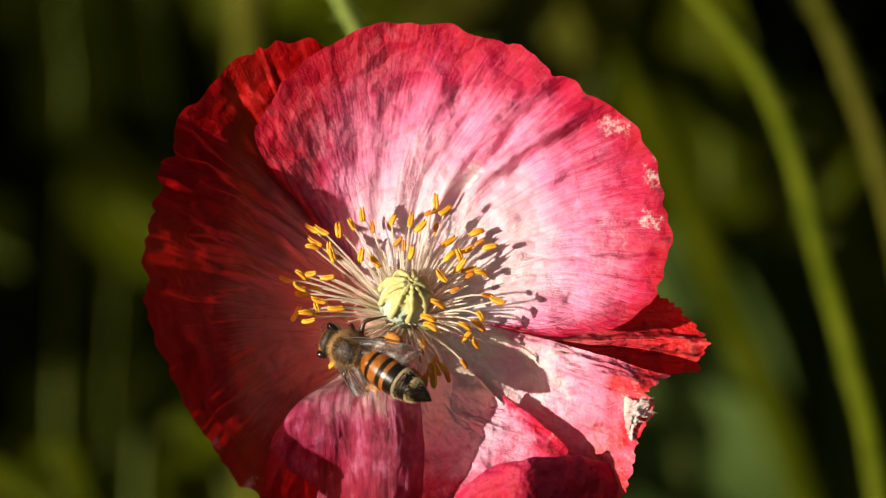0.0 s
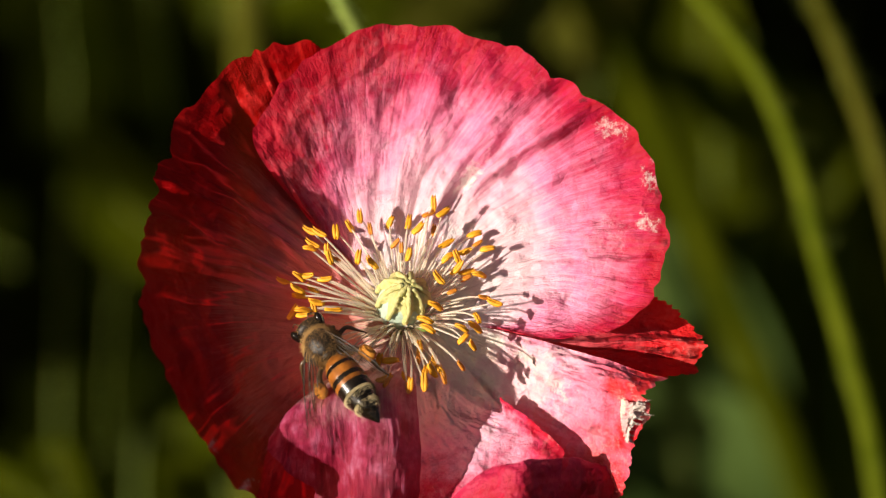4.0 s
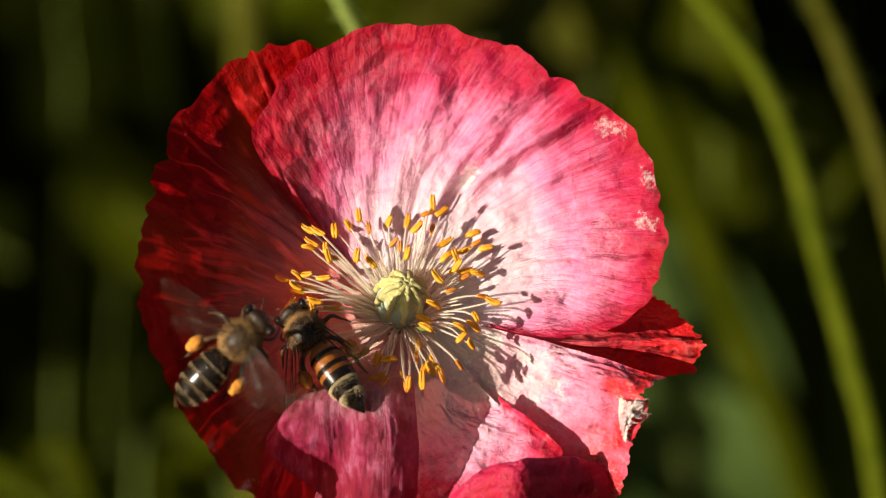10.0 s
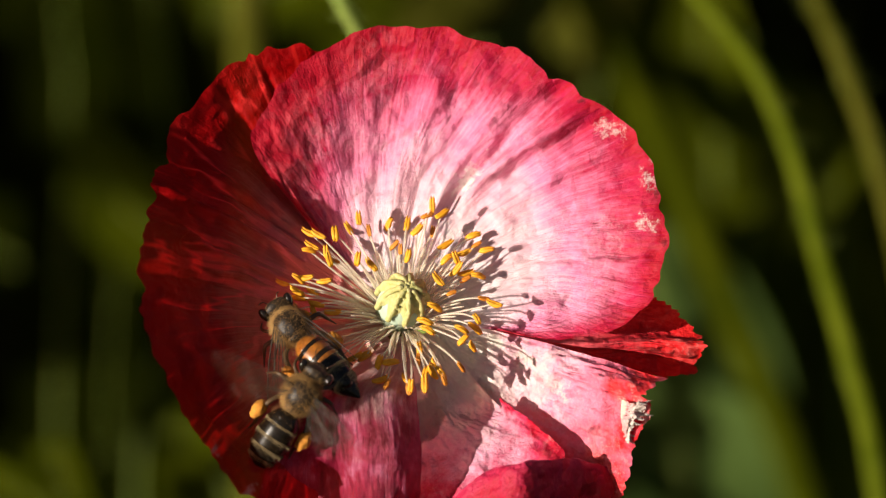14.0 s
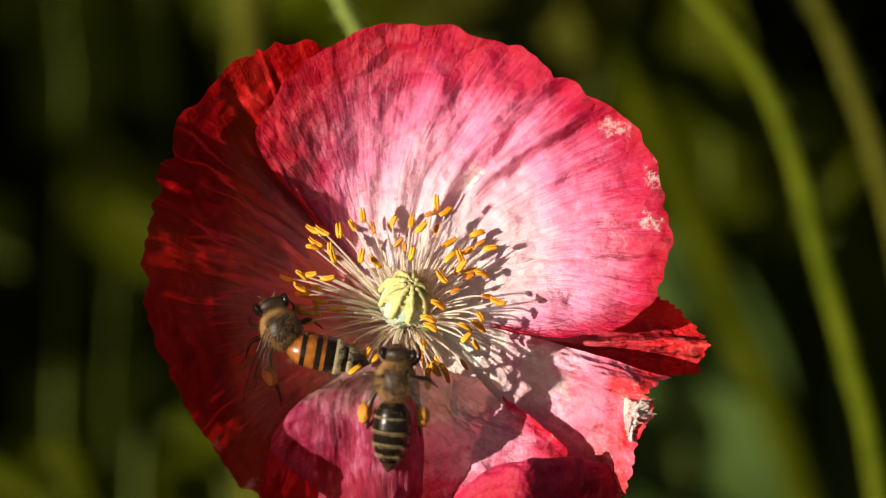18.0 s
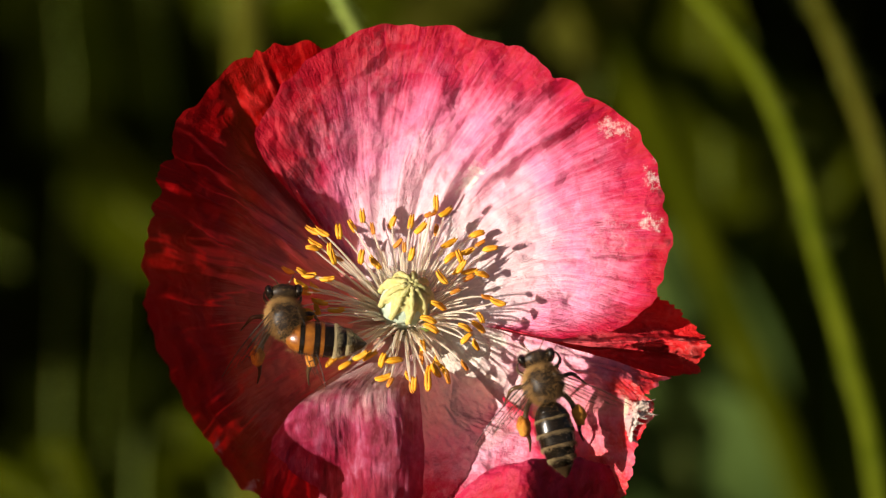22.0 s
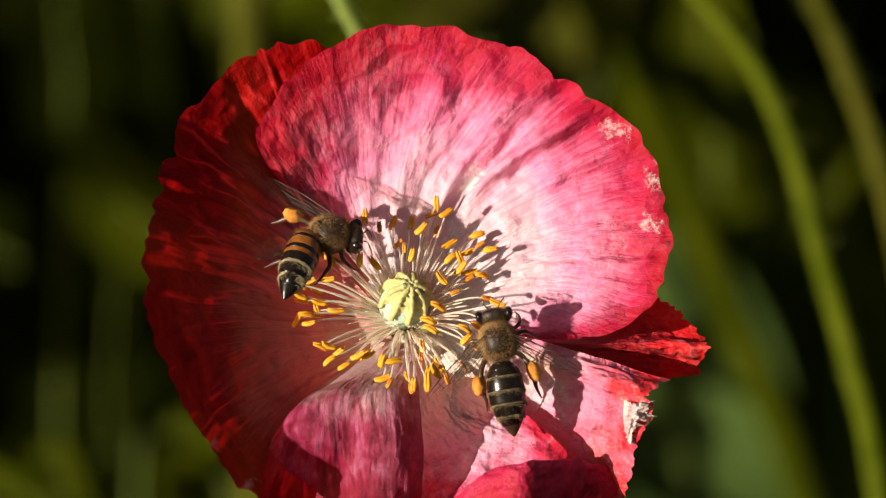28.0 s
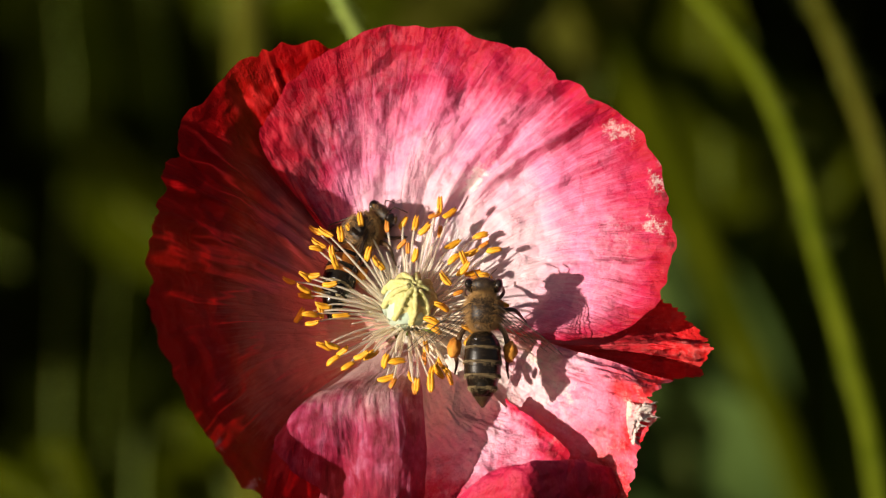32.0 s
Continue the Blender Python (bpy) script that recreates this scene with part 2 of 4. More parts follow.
anther_mat = simple("anther", (0.62, 0.23, 0.004), (0.86, 0.43, 0.014), 0.62, 1400, 0.6, 0.00012, through_light=0.12, thin=(0.9, 0.4, 0.03))
anther_old_mat = simple("anther_spent", (0.42, 0.12, 0.006), (0.66, 0.24, 0.012), 0.65, 1400, 0.6, 0.00012)
fn = filament_mat.node_tree
veil = fn.nodes.new("ShaderNodeMixShader")
veil.inputs[0].default_value = 0.42
fn.links.new(fn.nodes["Material Output"].inputs[0].links[0].from_socket, veil.inputs[1])
fn.links.new(fn.nodes.new("ShaderNodeBsdfTransparent").outputs[0], veil.inputs[2])
fn.links.new(veil.outputs[0], fn.nodes["Material Output"].inputs[0])
ovary_mat = simple("ovary", (0.36, 0.47, 0.36), (0.52, 0.60, 0.46), 0.5, 900, 0.3, 0.0001, through_light=0.15, thin=(0.5, 0.7, 0.3))
stigma_mat = simple("stigma", (0.44, 0.41, 0.11), (0.68, 0.61, 0.28), 0.7, 2200, 0.8, 0.0002, through_light=0.15, thin=(0.7, 0.7, 0.2))
stem_mat = simple("stem_green", (0.03951, 0.05508, 0.002356), (0.08559, 0.1018, 0.007068), 0.85, 160, 0.3, 0.0003, spec=0.0)
stem_pale_mat = simple("stem_pale", (0.1316, 0.1788, 0.03604), (0.2105, 0.2574, 0.06178), 0.85, 160, 0.3, 0.0003, spec=0.0)
stem_olive_mat = simple("stem_olive", (0.03411, 0.03552, 0.003221), (0.07309, 0.06977, 0.009664), 0.85, 120, 0.3, 0.0003, spec=0.0)
leaf_mat = simple("leaf_green", (0.02495, 0.03392, 0.001068), (0.05985, 0.06782, 0.002669), 0.85, 90, 0.3, 0.0003, through_light=0.25, thin=(0.02993, 0.04523, 0.001068), spec=0.0)
leaf_blue_mat = simple("leaf_glaucous", (0.03294, 0.0556, 0.01153), (0.05663, 0.08674, 0.02141), 0.85, 60, 0.3, 0.0003, through_light=0.2, thin=(0.1236, 0.2224, 0.04118), spec=0.0)
# leaf green taken almost to black: the bed's shade is in the colour
leaf_shaded_mat = simple("leaf_shaded", (0.00325, 0.00494, 0.000195), (0.00884, 0.01105, 0.000585), 0.85, 90, 0.3, 0.0003, through_light=0.2, thin=(0.01042, 0.01808, 0.0005931), spec=0.0)
# soil near black, far below real earth: shade painted into the base colour
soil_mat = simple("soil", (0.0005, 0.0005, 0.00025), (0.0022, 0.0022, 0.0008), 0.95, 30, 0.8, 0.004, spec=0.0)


# ---------------------------------------------------------------- mesh helpers
def part(name, bm, material, parent, label="", smooth=True):
    """Links a bmesh, given in the space of its top-level thing, as one mesh under a thing or a part."""
    me = bpy.data.meshes.new(name)
    for f in bm.faces:
        f.smooth = smooth
    bm.to_mesh(me)
    bm.free()
    me.materials.append(material)
    ob = new(name, me)
    ob.parent = parent
    if label:
        ob["label"] = label
    return ob


def root(name, place, label, category, group=""):
    ob = new(name)
    ob.empty_display_size = 0.005
    ob.location = place
    return tagged(ob, label, category, group)


def spline(points, n):
    """n places along a smooth curve through the control points."""
    p = np.array(points, float)
    if len(p) == 1:
        return np.repeat(p, n, 0)
    p = np.concatenate([2 * p[:1] - p[1:2], p, 2 * p[-1:] - p[-2:-1]])
    s = np.linspace(0, len(p) - 3 - 1e-9, n)
    i = s.astype(int)
    f = (s - i).reshape((-1,) + (1,) * (p.ndim - 1))
    a, b, c, d = p[i], p[i + 1], p[i + 2], p[i + 3]
    return 0.5 * (2 * b + (c - a) * f + (2 * a - 5 * b + 4 * c - d) * f * f + (3 * b - a - 3 * c + d) * f ** 3)


def value_noise(x, y, seed):
    """Smooth noise in -1..1 over arrays."""
    rng = np.random.RandomState(seed)
    g = rng.uniform(-1, 1, (64, 64))
    xi, yi = np.floor(x).astype(int), np.floor(y).astype(int)
    fx, fy = x - xi, y - yi
    fx, fy = fx * fx * (3 - 2 * fx), fy * fy * (3 - 2 * fy)
    a, b = g[xi % 64, yi % 64], g[(xi + 1) % 64, yi % 64]
    c, d = g[xi % 64, (yi + 1) % 64], g[(xi + 1) % 64, (yi + 1) % 64]
    return (a * (1 - fx) + b * fx) * (1 - fy) + (c * (1 - fx) + d * fx) * fy


def tube(bm, path, radii, sides=8, closed=True):
    """A round limb of changing thickness along a path."""
    path = [Vector(p) for p in path]
    rings, side = [], None
    for i, p in enumerate(path):
        d = (path[min(i + 1, len(path) - 1)] - path[max(i - 1, 0)]).normalized()
        if side is None:
            side = d.orthogonal().normalized()
        side = (side - d * side.dot(d)).normalized()
        other = d.cross(side)
        r = float(radii[i] if isinstance(radii, (list, tuple, np.ndarray)) else radii)
        rings.append([bm.verts.new(p + r * (math.cos(a) * side + math.sin(a) * other)) for a in (2 * math.pi * k / sides for k in range(sides))])
    for a, b in zip(rings, rings[1:]):
        for k in range(sides):
            bm.faces.new((a[k], a[(k + 1) % sides], b[(k + 1) % sides], b[k]))
    if closed:
        bm.faces.new(rings[0][::-1])
        bm.faces.new(rings[-1])
    return bm


def ball(bm, centre, size, turn=None, seg=16, rings=10, lump=0.0, seed=0):
    """An ellipsoid with a slightly uneven skin."""
    m = Matrix.Translation(centre) @ (turn or Matrix()) @ Matrix.Diagonal((*size, 1))
    made = bmesh.ops.create_uvsphere(bm, u_segments=seg, v_segments=rings, radius=1)["verts"]
    for v in made:
        k = 1 + lump * noise.noise(v.co * 2.3 + Vector((seed, seed * 1.7, 0)))
        v.co = m @ (v.co * k)
    return bm


# ---------------------------------------------------------------- ground
def ground():
    bm = bmesh.new()
    xs = sorted({*np.linspace(-1.2, 1.2, 70), *(-2000, -200, -20, -4, 4, 20, 200, 2000)})
    grid = [[bm.verts.new((x, y, 0.008 * noise.noise(Vector((x * 9, y * 9, 0))) * (abs(x) < 2 and abs(y) < 2))) for x in xs] for y in xs]
    for a, b in zip(grid, grid[1:]):
        for k in range(len(xs) - 1):
            bm.faces.new((a[k], a[k + 1], b[k + 1], b[k]))
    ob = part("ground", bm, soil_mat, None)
    return tagged(ob, "garden soil under the plants, blackened by painted shade", "ground", kind="structure")


ground()


# ---------------------------------------------------------------- the poppy
C = at(717, 556, -60)
AXIS = turned((0.0, 0.57, 0.82)).normalized()
SIDE = RIGHT
ACROSS = AXIS.cross(SIDE).normalized()
poppy = root("poppy_flower", C, "open red and pink poppy flower with worn crumpled petals", "flower")


def petal(name, curves, material, label, nu=110, nv=150, pleat=6.0, crinkle=2.2, ragged=4.0, folds=7.0, grain=15.0, lump=0.0, seed=1, notches=(), creases=()):
    """A petal as a soft sheet spanned over a few guide curves from the heart to the rim, then pleated and crinkled."""
    net = np.array([spline([at(*p) - C for p in c], nv) for c in curves])
    p = spline(net, nu)
    uu, vv = np.meshgrid(np.linspace(0, 1, nu), np.linspace(0, 1, nv), indexing="ij")
    du, dv = np.gradient(p, axis=0), np.gradient(p, axis=1)
    nrm = np.cross(du, dv)
    nrm /= np.linalg.norm(nrm, axis=2, keepdims=True) + 1e-12
    warp = vv + 0.03 * value_noise(uu * 3, vv * 6, seed + 9)
    lift = pleat * uu ** 1.1 * value_noise(warp * folds, uu * 1.3, seed)
    lift += 0.45 * pleat * uu * value_noise(warp * folds * 2.7, uu * 2.2, seed + 1)
    lift += crinkle * uu ** 0.6 * (1 - 2 * np.abs(value_noise(warp * folds * 4 + uu * 3, uu * grain, seed + 2)))
    lift += 0.6 * crinkle * value_noise(warp * folds * 8 - uu * 5, uu * grain * 2.3, seed + 3) * uu ** 0.5
    lift += lump * (value_noise(vv * 5.5 + uu * 2, uu * 6, seed + 6) + 0.5 * value_noise(vv * 12 - uu * 3, uu * 13, seed + 7)) * np.clip(uu * 3, 0, 1)
    lift *= 1 - 0.6 * np.clip((uu - 0.88) / 0.1, 0, 1)
    for place, width, depth, u0, u1 in creases:
        line = place + 0.012 * value_noise(uu * 5, uu * 0, seed + int(place * 100))
        lift += depth * np.exp(-((vv - line) / width) ** 2) * np.clip((uu - u0) / 0.12, 0, 1) * np.clip((u1 - uu) / 0.12 + 0.3, 0, 1)
    p = p + nrm * (lift * U)[..., None]
    out = du / (np.linalg.norm(du, axis=2, keepdims=True) + 1e-12)
    tear = ragged * (value_noise(vv * 38, vv * 0, seed + 4) + 0.7 * value_noise(vv * 80, vv * 0, seed + 5)) * uu ** 9
    for place, width, depth in notches:
        tear = tear - depth * np.exp(-((vv - place) / width) ** 2) * uu ** 6
    p = p + out * (tear * U)[..., None]
    me = bpy.data.meshes.new(name)
    idx = np.arange(nu * nv).reshape(nu, nv)
    faces = np.stack([idx[:-1, :-1], idx[:-1, 1:], idx[1:, 1:], idx[1:, :-1]], -1).reshape(-1, 4)
    me.from_pydata(p.reshape(-1, 3).tolist(), [], faces.tolist())
    layer = me.uv_layers.new(name="UVMap")
    uvs = np.stack([uu, vv], -1).reshape(-1, 2)[faces.reshape(-1)]
    layer.data.foreach_set("uv", uvs.astype(np.float32).ravel())
    me.polygons.foreach_set("use_smooth", np.ones(len(me.polygons), dtype=bool))
    me.materials.append(material)
    ob = new(name, me)
    ob.parent = poppy
    ob["label"] = label
    return ob


HEART = -66
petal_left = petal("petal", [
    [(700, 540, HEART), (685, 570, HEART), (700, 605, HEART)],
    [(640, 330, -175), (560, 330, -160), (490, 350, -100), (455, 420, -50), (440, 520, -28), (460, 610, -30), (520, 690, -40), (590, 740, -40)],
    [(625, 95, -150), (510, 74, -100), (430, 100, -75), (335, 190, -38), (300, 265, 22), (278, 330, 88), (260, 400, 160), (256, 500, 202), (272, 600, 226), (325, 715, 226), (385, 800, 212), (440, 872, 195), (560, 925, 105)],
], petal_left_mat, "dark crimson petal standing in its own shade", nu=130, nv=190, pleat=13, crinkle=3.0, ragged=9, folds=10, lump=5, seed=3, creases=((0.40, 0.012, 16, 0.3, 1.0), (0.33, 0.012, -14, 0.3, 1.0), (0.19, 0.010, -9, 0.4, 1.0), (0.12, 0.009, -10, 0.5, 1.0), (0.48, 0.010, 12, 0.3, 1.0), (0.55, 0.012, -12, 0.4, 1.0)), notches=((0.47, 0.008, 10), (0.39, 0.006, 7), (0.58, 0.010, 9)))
petal_back = petal("petal", [
    [(812, 560, HEART - 6), (815, 585, HEART - 6), (812, 605, HEART - 6)],
    [(1000, 560, -100), (1008, 588, -95), (1012, 603, -46), (1010, 614, -74), (995, 632, -84)],
    [(1110, 540, -110), (1135, 570, -105), (1150, 600, -30), (1140, 622, -72), (1100, 648, -88)],
    [(1155, 521, -90), (1205, 546, -84), (1240, 588, -50), (1250, 606, -2), (1242, 634, -40), (1218, 661, -72), (1140, 664, -90)],
], petal_red_mat, "scarlet petal folded behind the others", nu=80, nv=110, pleat=8, crinkle=2, ragged=7, folds=6, lump=2.5, seed=5)
petal_right = petal("petal", [
    [(765, 560, HEART - 2), (775, 590, HEART - 2), (765, 620, HEART - 2)],
    [(930, 592, -42), (955, 650, -38), (930, 720, -40), (890, 790, -60)],
    [(1190, 662, 78), (1150, 690, 100), (1156, 722, 106), (1126, 780, 98), (1120, 835, 60), (1090, 890, 0), (1000, 940, -45)],
], petal_right_mat, "torn petal bleached white and pink with red rim", pleat=9, crinkle=2.6, ragged=4, folds=5, grain=14, lump=7, seed=8, notches=((0.22, 0.03, 14), (0.05, 0.03, 8)))
petal_top = petal("petal", [
    [(670, 585, HEART), (676, 560, HEART), (712, 545, HEART), (745, 552, HEART), (765, 578, HEART)],
    [(625, 470, -104), (598, 410, -122), (615, 345, -132), (680, 302, -138), (760, 292, -135), (830, 315, -126), (890, 368, -105), (945, 425, -75), (965, 490, -52), (925, 558, -40), (850, 578, -44)],
    [(560, 400, -116), (458, 262, -80), (478, 180, -76), (540, 112, -80), (640, 46, -86), (770, 40, -86), (900, 74, -76), (975, 122, -64), (1060, 172, -48), (1142, 248, -22), (1174, 350, 5), (1184, 440, 25), (1160, 520, 38), (1090, 580, 42), (985, 594, 20), (890, 576, -20)],
], petal_top_mat, "broad rose pink petal fading to a white heart", nu=190, nv=260, pleat=7, crinkle=2.4, ragged=6, folds=12, lump=4.5, seed=1, notches=((0.475, 0.006, 10), (0.52, 0.010, 9), (0.40, 0.004, 5)), creases=(
    (0.53, 0.010, -26, 0.45, 1.0), (0.50, 0.012, 16, 0.3, 1.0), (0.56, 0.012, 14, 0.4, 1.0), (0.465, 0.014, -12, 0.2, 0.9), (0.60, 0.012, -14, 0.35, 0.9), (0.41, 0.012, 7, 0.15, 0.8), (0.35, 0.022, -7, 0.2, 0.9),
    (0.29, 0.022, 5, 0.15, 0.8), (0.23, 0.022, -4, 0.2, 0.8), (0.68, 0.015, 9, 0.3, 0.9), (0.76, 0.012, -7, 0.4, 1.0)))
petal_front_right = petal("petal", [
    [(700, 592, HEART + 2), (774, 582, HEART + 2)],
    [(690, 770, -66), (760, 755, -52), (820, 728, -45), (880, 705, -38)],
    [(650, 940, -10), (740, 930, 20), (850, 905, 60), (940, 875, 70), (1004, 805, 55), (950, 745, 20), (890, 700, -15)],
], petal_blush_mat, "pink inner petal with a folded edge", nu=110, nv=130, pleat=8, crinkle=2.4, folds=5, lump=5, seed=12)
petal_front_left = petal("petal", [
    [(690, 600, HEART + 4), (735, 605, HEART + 4)],
    [(558, 690, 4), (620, 662, 6), (680, 654, 2), (738, 660, -6)],
    [(490, 756, 84), (530, 716, 104), (575, 704, 104), (612, 702, 98), (650, 698, 100), (695, 694, 92), (744, 692, 58)],
    [(478, 805, 92), (530, 776, 106), (580, 774, 106), (615, 776, 100), (655, 772, 112), (702, 772, 108), (750, 780, 66)],
    [(465, 862, 90), (525, 848, 66), (585, 842, 52), (622, 842, 84), (655, 840, 116), (702, 846, 112), (748, 852, 64)],
    [(445, 935, 90), (520, 940, 60), (580, 940, 56), (622, 940, 84), (655, 945, 105), (700, 945, 95), (742, 940, 20)],
], petal_front_mat, "magenta petal folded over at the front of the bowl", nu=130, nv=130, pleat=4, crinkle=1.6, folds=7, grain=9, lump=4, seed=17)
petal_front_edge = petal("petal", [
    [(840, 905, 40), (960, 880, 50), (1085, 870, -30)],
    [(812, 868, 84), (870, 832, 120), (930, 816, 152), (1000, 806, 90), (1050, 813, 50), (1098, 830, 14)],
    [(800, 965, 130), (860, 965, 156), (925, 955, 174), (990, 945, 106), (1040, 930, 62), (1080, 900, 28)],
], petal_edge_mat, "rolled red petal rim at the front", nu=60, nv=90, pleat=5, crinkle=2, folds=6, lump=3, seed=21)


petal_shred = petal("petal_shred", [
    [(1106, 702, 74), (1104, 730, 76), (1108, 768, 74)],
    [(1122, 708, 108), (1124, 722, 98), (1116, 740, 112), (1110, 772, 100)],
    [(1154, 702, 104), (1140, 712, 120), (1150, 728, 108), (1136, 742, 120), (1130, 752, 104), (1118, 784, 98)],
], petal_shred_mat, "dry white torn shred of petal", nu=50, nv=60, pleat=9, crinkle=4, ragged=12, folds=5, grain=5, lump=6, seed=31)


def capsule():
    """The seed capsule in the heart: a ribbed blue-green ovary under a lobed cap of stigma ridges."""
    axis = (AXIS + 0.22 * RIGHT).normalized()
    side = (SIDE - axis * SIDE.dot(axis)).normalized()
    across = axis.cross(side)

    def ring_place(r, h, a):
        return axis * h + (side * math.cos(a) + across * math.sin(a)) * r - RIGHT * 10 * U
    bm, rows, n = bmesh.new(), [], 40
    for h, r in ((-10, 14), (0, 30), (14, 39), (34, 43), (54, 43), (70, 38), (78, 26)):
        rows.append([bm.verts.new(ring_place(r * (1 + 0.035 * math.cos(8 * 2 * math.pi * k / n)) * U, h * U, 2 * math.pi * k / n)) for k in range(n)])
    for a, b in zip(rows, rows[1:]):
        for k in range(n):
            bm.faces.new((a[k], a[(k + 1) % n], b[(k + 1) % n], b[k]))
    part("ovary", bm, ovary_mat, poppy, "pale blue-green ovary")
    bm, rows, n = bmesh.new(), [], 72
    for s in np.linspace(0, 1, 14):
        ring = []
        for k in range(n):
            a = 2 * math.pi * k / n
            lobe = 0.5 + 0.5 * math.cos(9 * a + 0.4)
            r = 3 + 47 * math.sin(s * 1.5) * (0.74 + 0.26 * lobe * s) + 2.5 * noise.noise(Vector((math.cos(a) * 5, math.sin(a) * 5, s * 6 + 9)))
            h = 96 - 40 * s ** 2.0 * (0.72 + 0.4 * lobe) + 8 * lobe * s + 4.5 * noise.noise(Vector((math.cos(a) * 4, math.sin(a) * 4, s * 5)))
            ring.append(bm.verts.new(ring_place(r * U, h * U, a)))
        rows.append(ring)
    for a, b in zip(rows, rows[1:]):
        for k in range(n):
            bm.faces.new((a[k], a[(k + 1) % n], b[(k + 1) % n], b[k]))
    cap = part("stigma_disc", bm, stigma_mat, poppy, "lumpy yellow-green stigma cap")
    for i in range(9):
        a = (2 * math.pi * i - 0.4) / 9
        bm = bmesh.new()
        path = [ring_place(r * U, (h + 3 * noise.noise(Vector((i, r * 0.2, 0)))) * U, a + 0.05 * math.sin(r * 0.2 + i)) for r, h in ((2, 98), (14, 100), (27, 92), (38, 79), (45, 62), (47, 46))]
        tube(bm, spline(path, 22), [(5.2 + 4.2 * noise.noise(Vector((i * 3, k * 0.8, 0)))) * U for k in range(22)], 9)
        part("stigma_ridge", bm, stigma_mat, cap)


capsule()

# stamen tips: across, down, lean of the anther in degrees, spent or not
TIPS_UPPER = ((771, 357, 90, 0), (762, 376, 20, 1), (788, 373, 35, 0), (641, 381, 95, 0), (659, 402, 100, 1), (623, 398, 120, 0), (694, 391, 65, 0), (599, 407, 95, 0),
              (727, 391, 80, 0), (744, 401, 45, 0), (772, 405, 85, 1), (554, 406, 155, 0), (570, 409, 150, 0), (558, 429, 150, 0), (553, 437, 170, 0), (583, 439, 95, 0),
              (589, 453, 105, 0), (599, 456, 150, 1), (639, 452, 80, 0), (664, 463, 130, 0), (704, 428, 45, 1), (715, 435, 90, 1), (728, 447, 75, 0))
TIPS_RIGHT = ((794, 428, 30, 0), (843, 412, 20, 0), (849, 428, 30, 1), (867, 437, 10, 0), (827, 442, 20, 0), (813, 451, 110, 0), (796, 453, 40, 0), (782, 489, 130, 0),
              (814, 471, 50, 0), (830, 478, 15, 0), (853, 483, 165, 0), (829, 489, 25, 1), (805, 513, 20, 1), (862, 523, 170, 1), (881, 532, 160, 0), (850, 559, 120, 0),
              (847, 576, 140, 0), (823, 577, 150, 0), (825, 596, 45, 0), (842, 608, 120, 0), (822, 644, 125, 1), (763, 578, 150, 0), (758, 563, 160, 0), (776, 538, 150, 0))
TIPS_LEFT = ((506, 495, 160, 0), (534, 487, 140, 0), (547, 485, 5, 0), (579, 491, 5, 0), (559, 509, 140, 0), (536, 521, 175, 0), (532, 509, 150, 0), (566, 532, 165, 0),
             (561, 547, 105, 0), (543, 554, 175, 0), (546, 568, 10, 0), (524, 556, 60, 0), (594, 546, 0, 0))
TIPS_LOWER = ((648, 625, 65, 0), (676, 635, 40, 0), (710, 636, 10, 0), (748, 611, 95, 0), (746, 631, 90, 1), (659, 657, 20, 1), (699, 683, 92, 1), (723, 675, 70, 1),
              (742, 665, 135, 0), (752, 675, 88, 0), (760, 655, 75, 0), (767, 671, 95, 0), (771, 652, 120, 0), (786, 655, 125, 0), (778, 639, 130, 0), (792, 667, 110, 1),
              (579, 623, 160, 0), (611, 611, 20, 0), (601, 625, 165, 0), (592, 642, 40, 0), (620, 633, 45, 0), (624, 652, 35, 0), (656, 660, 10, 0), (674, 633, 40, 0))


def anther_mesh(name, material, seed):
    """A two-lobed anther along its own z axis, held at its middle."""
    bm = bmesh.new()
    for s in (-1, 1):
        ball(bm, (s * 2.3 * U, 0, 0), (3.7 * U, 4.0 * U, 14.0 * U), pose(0, 0, 0, 0, s * 3), 8, 9, 0.3, seed + s)
    bow = random.Random(seed).uniform(-4.5, 4.5)
    for v in bm.verts:
        k = v.co.z / (14 * U)
        v.co.y += bow * (k * k - 0.4) * U
        v.co.x *= 1.0 - 0.16 * k
    me = bpy.data.meshes.new(name)
    for f in bm.faces:
        f.smooth = True
    bm.to_mesh(me)
    bm.free()
    me.materials.append(material)
    return me


stamens = []


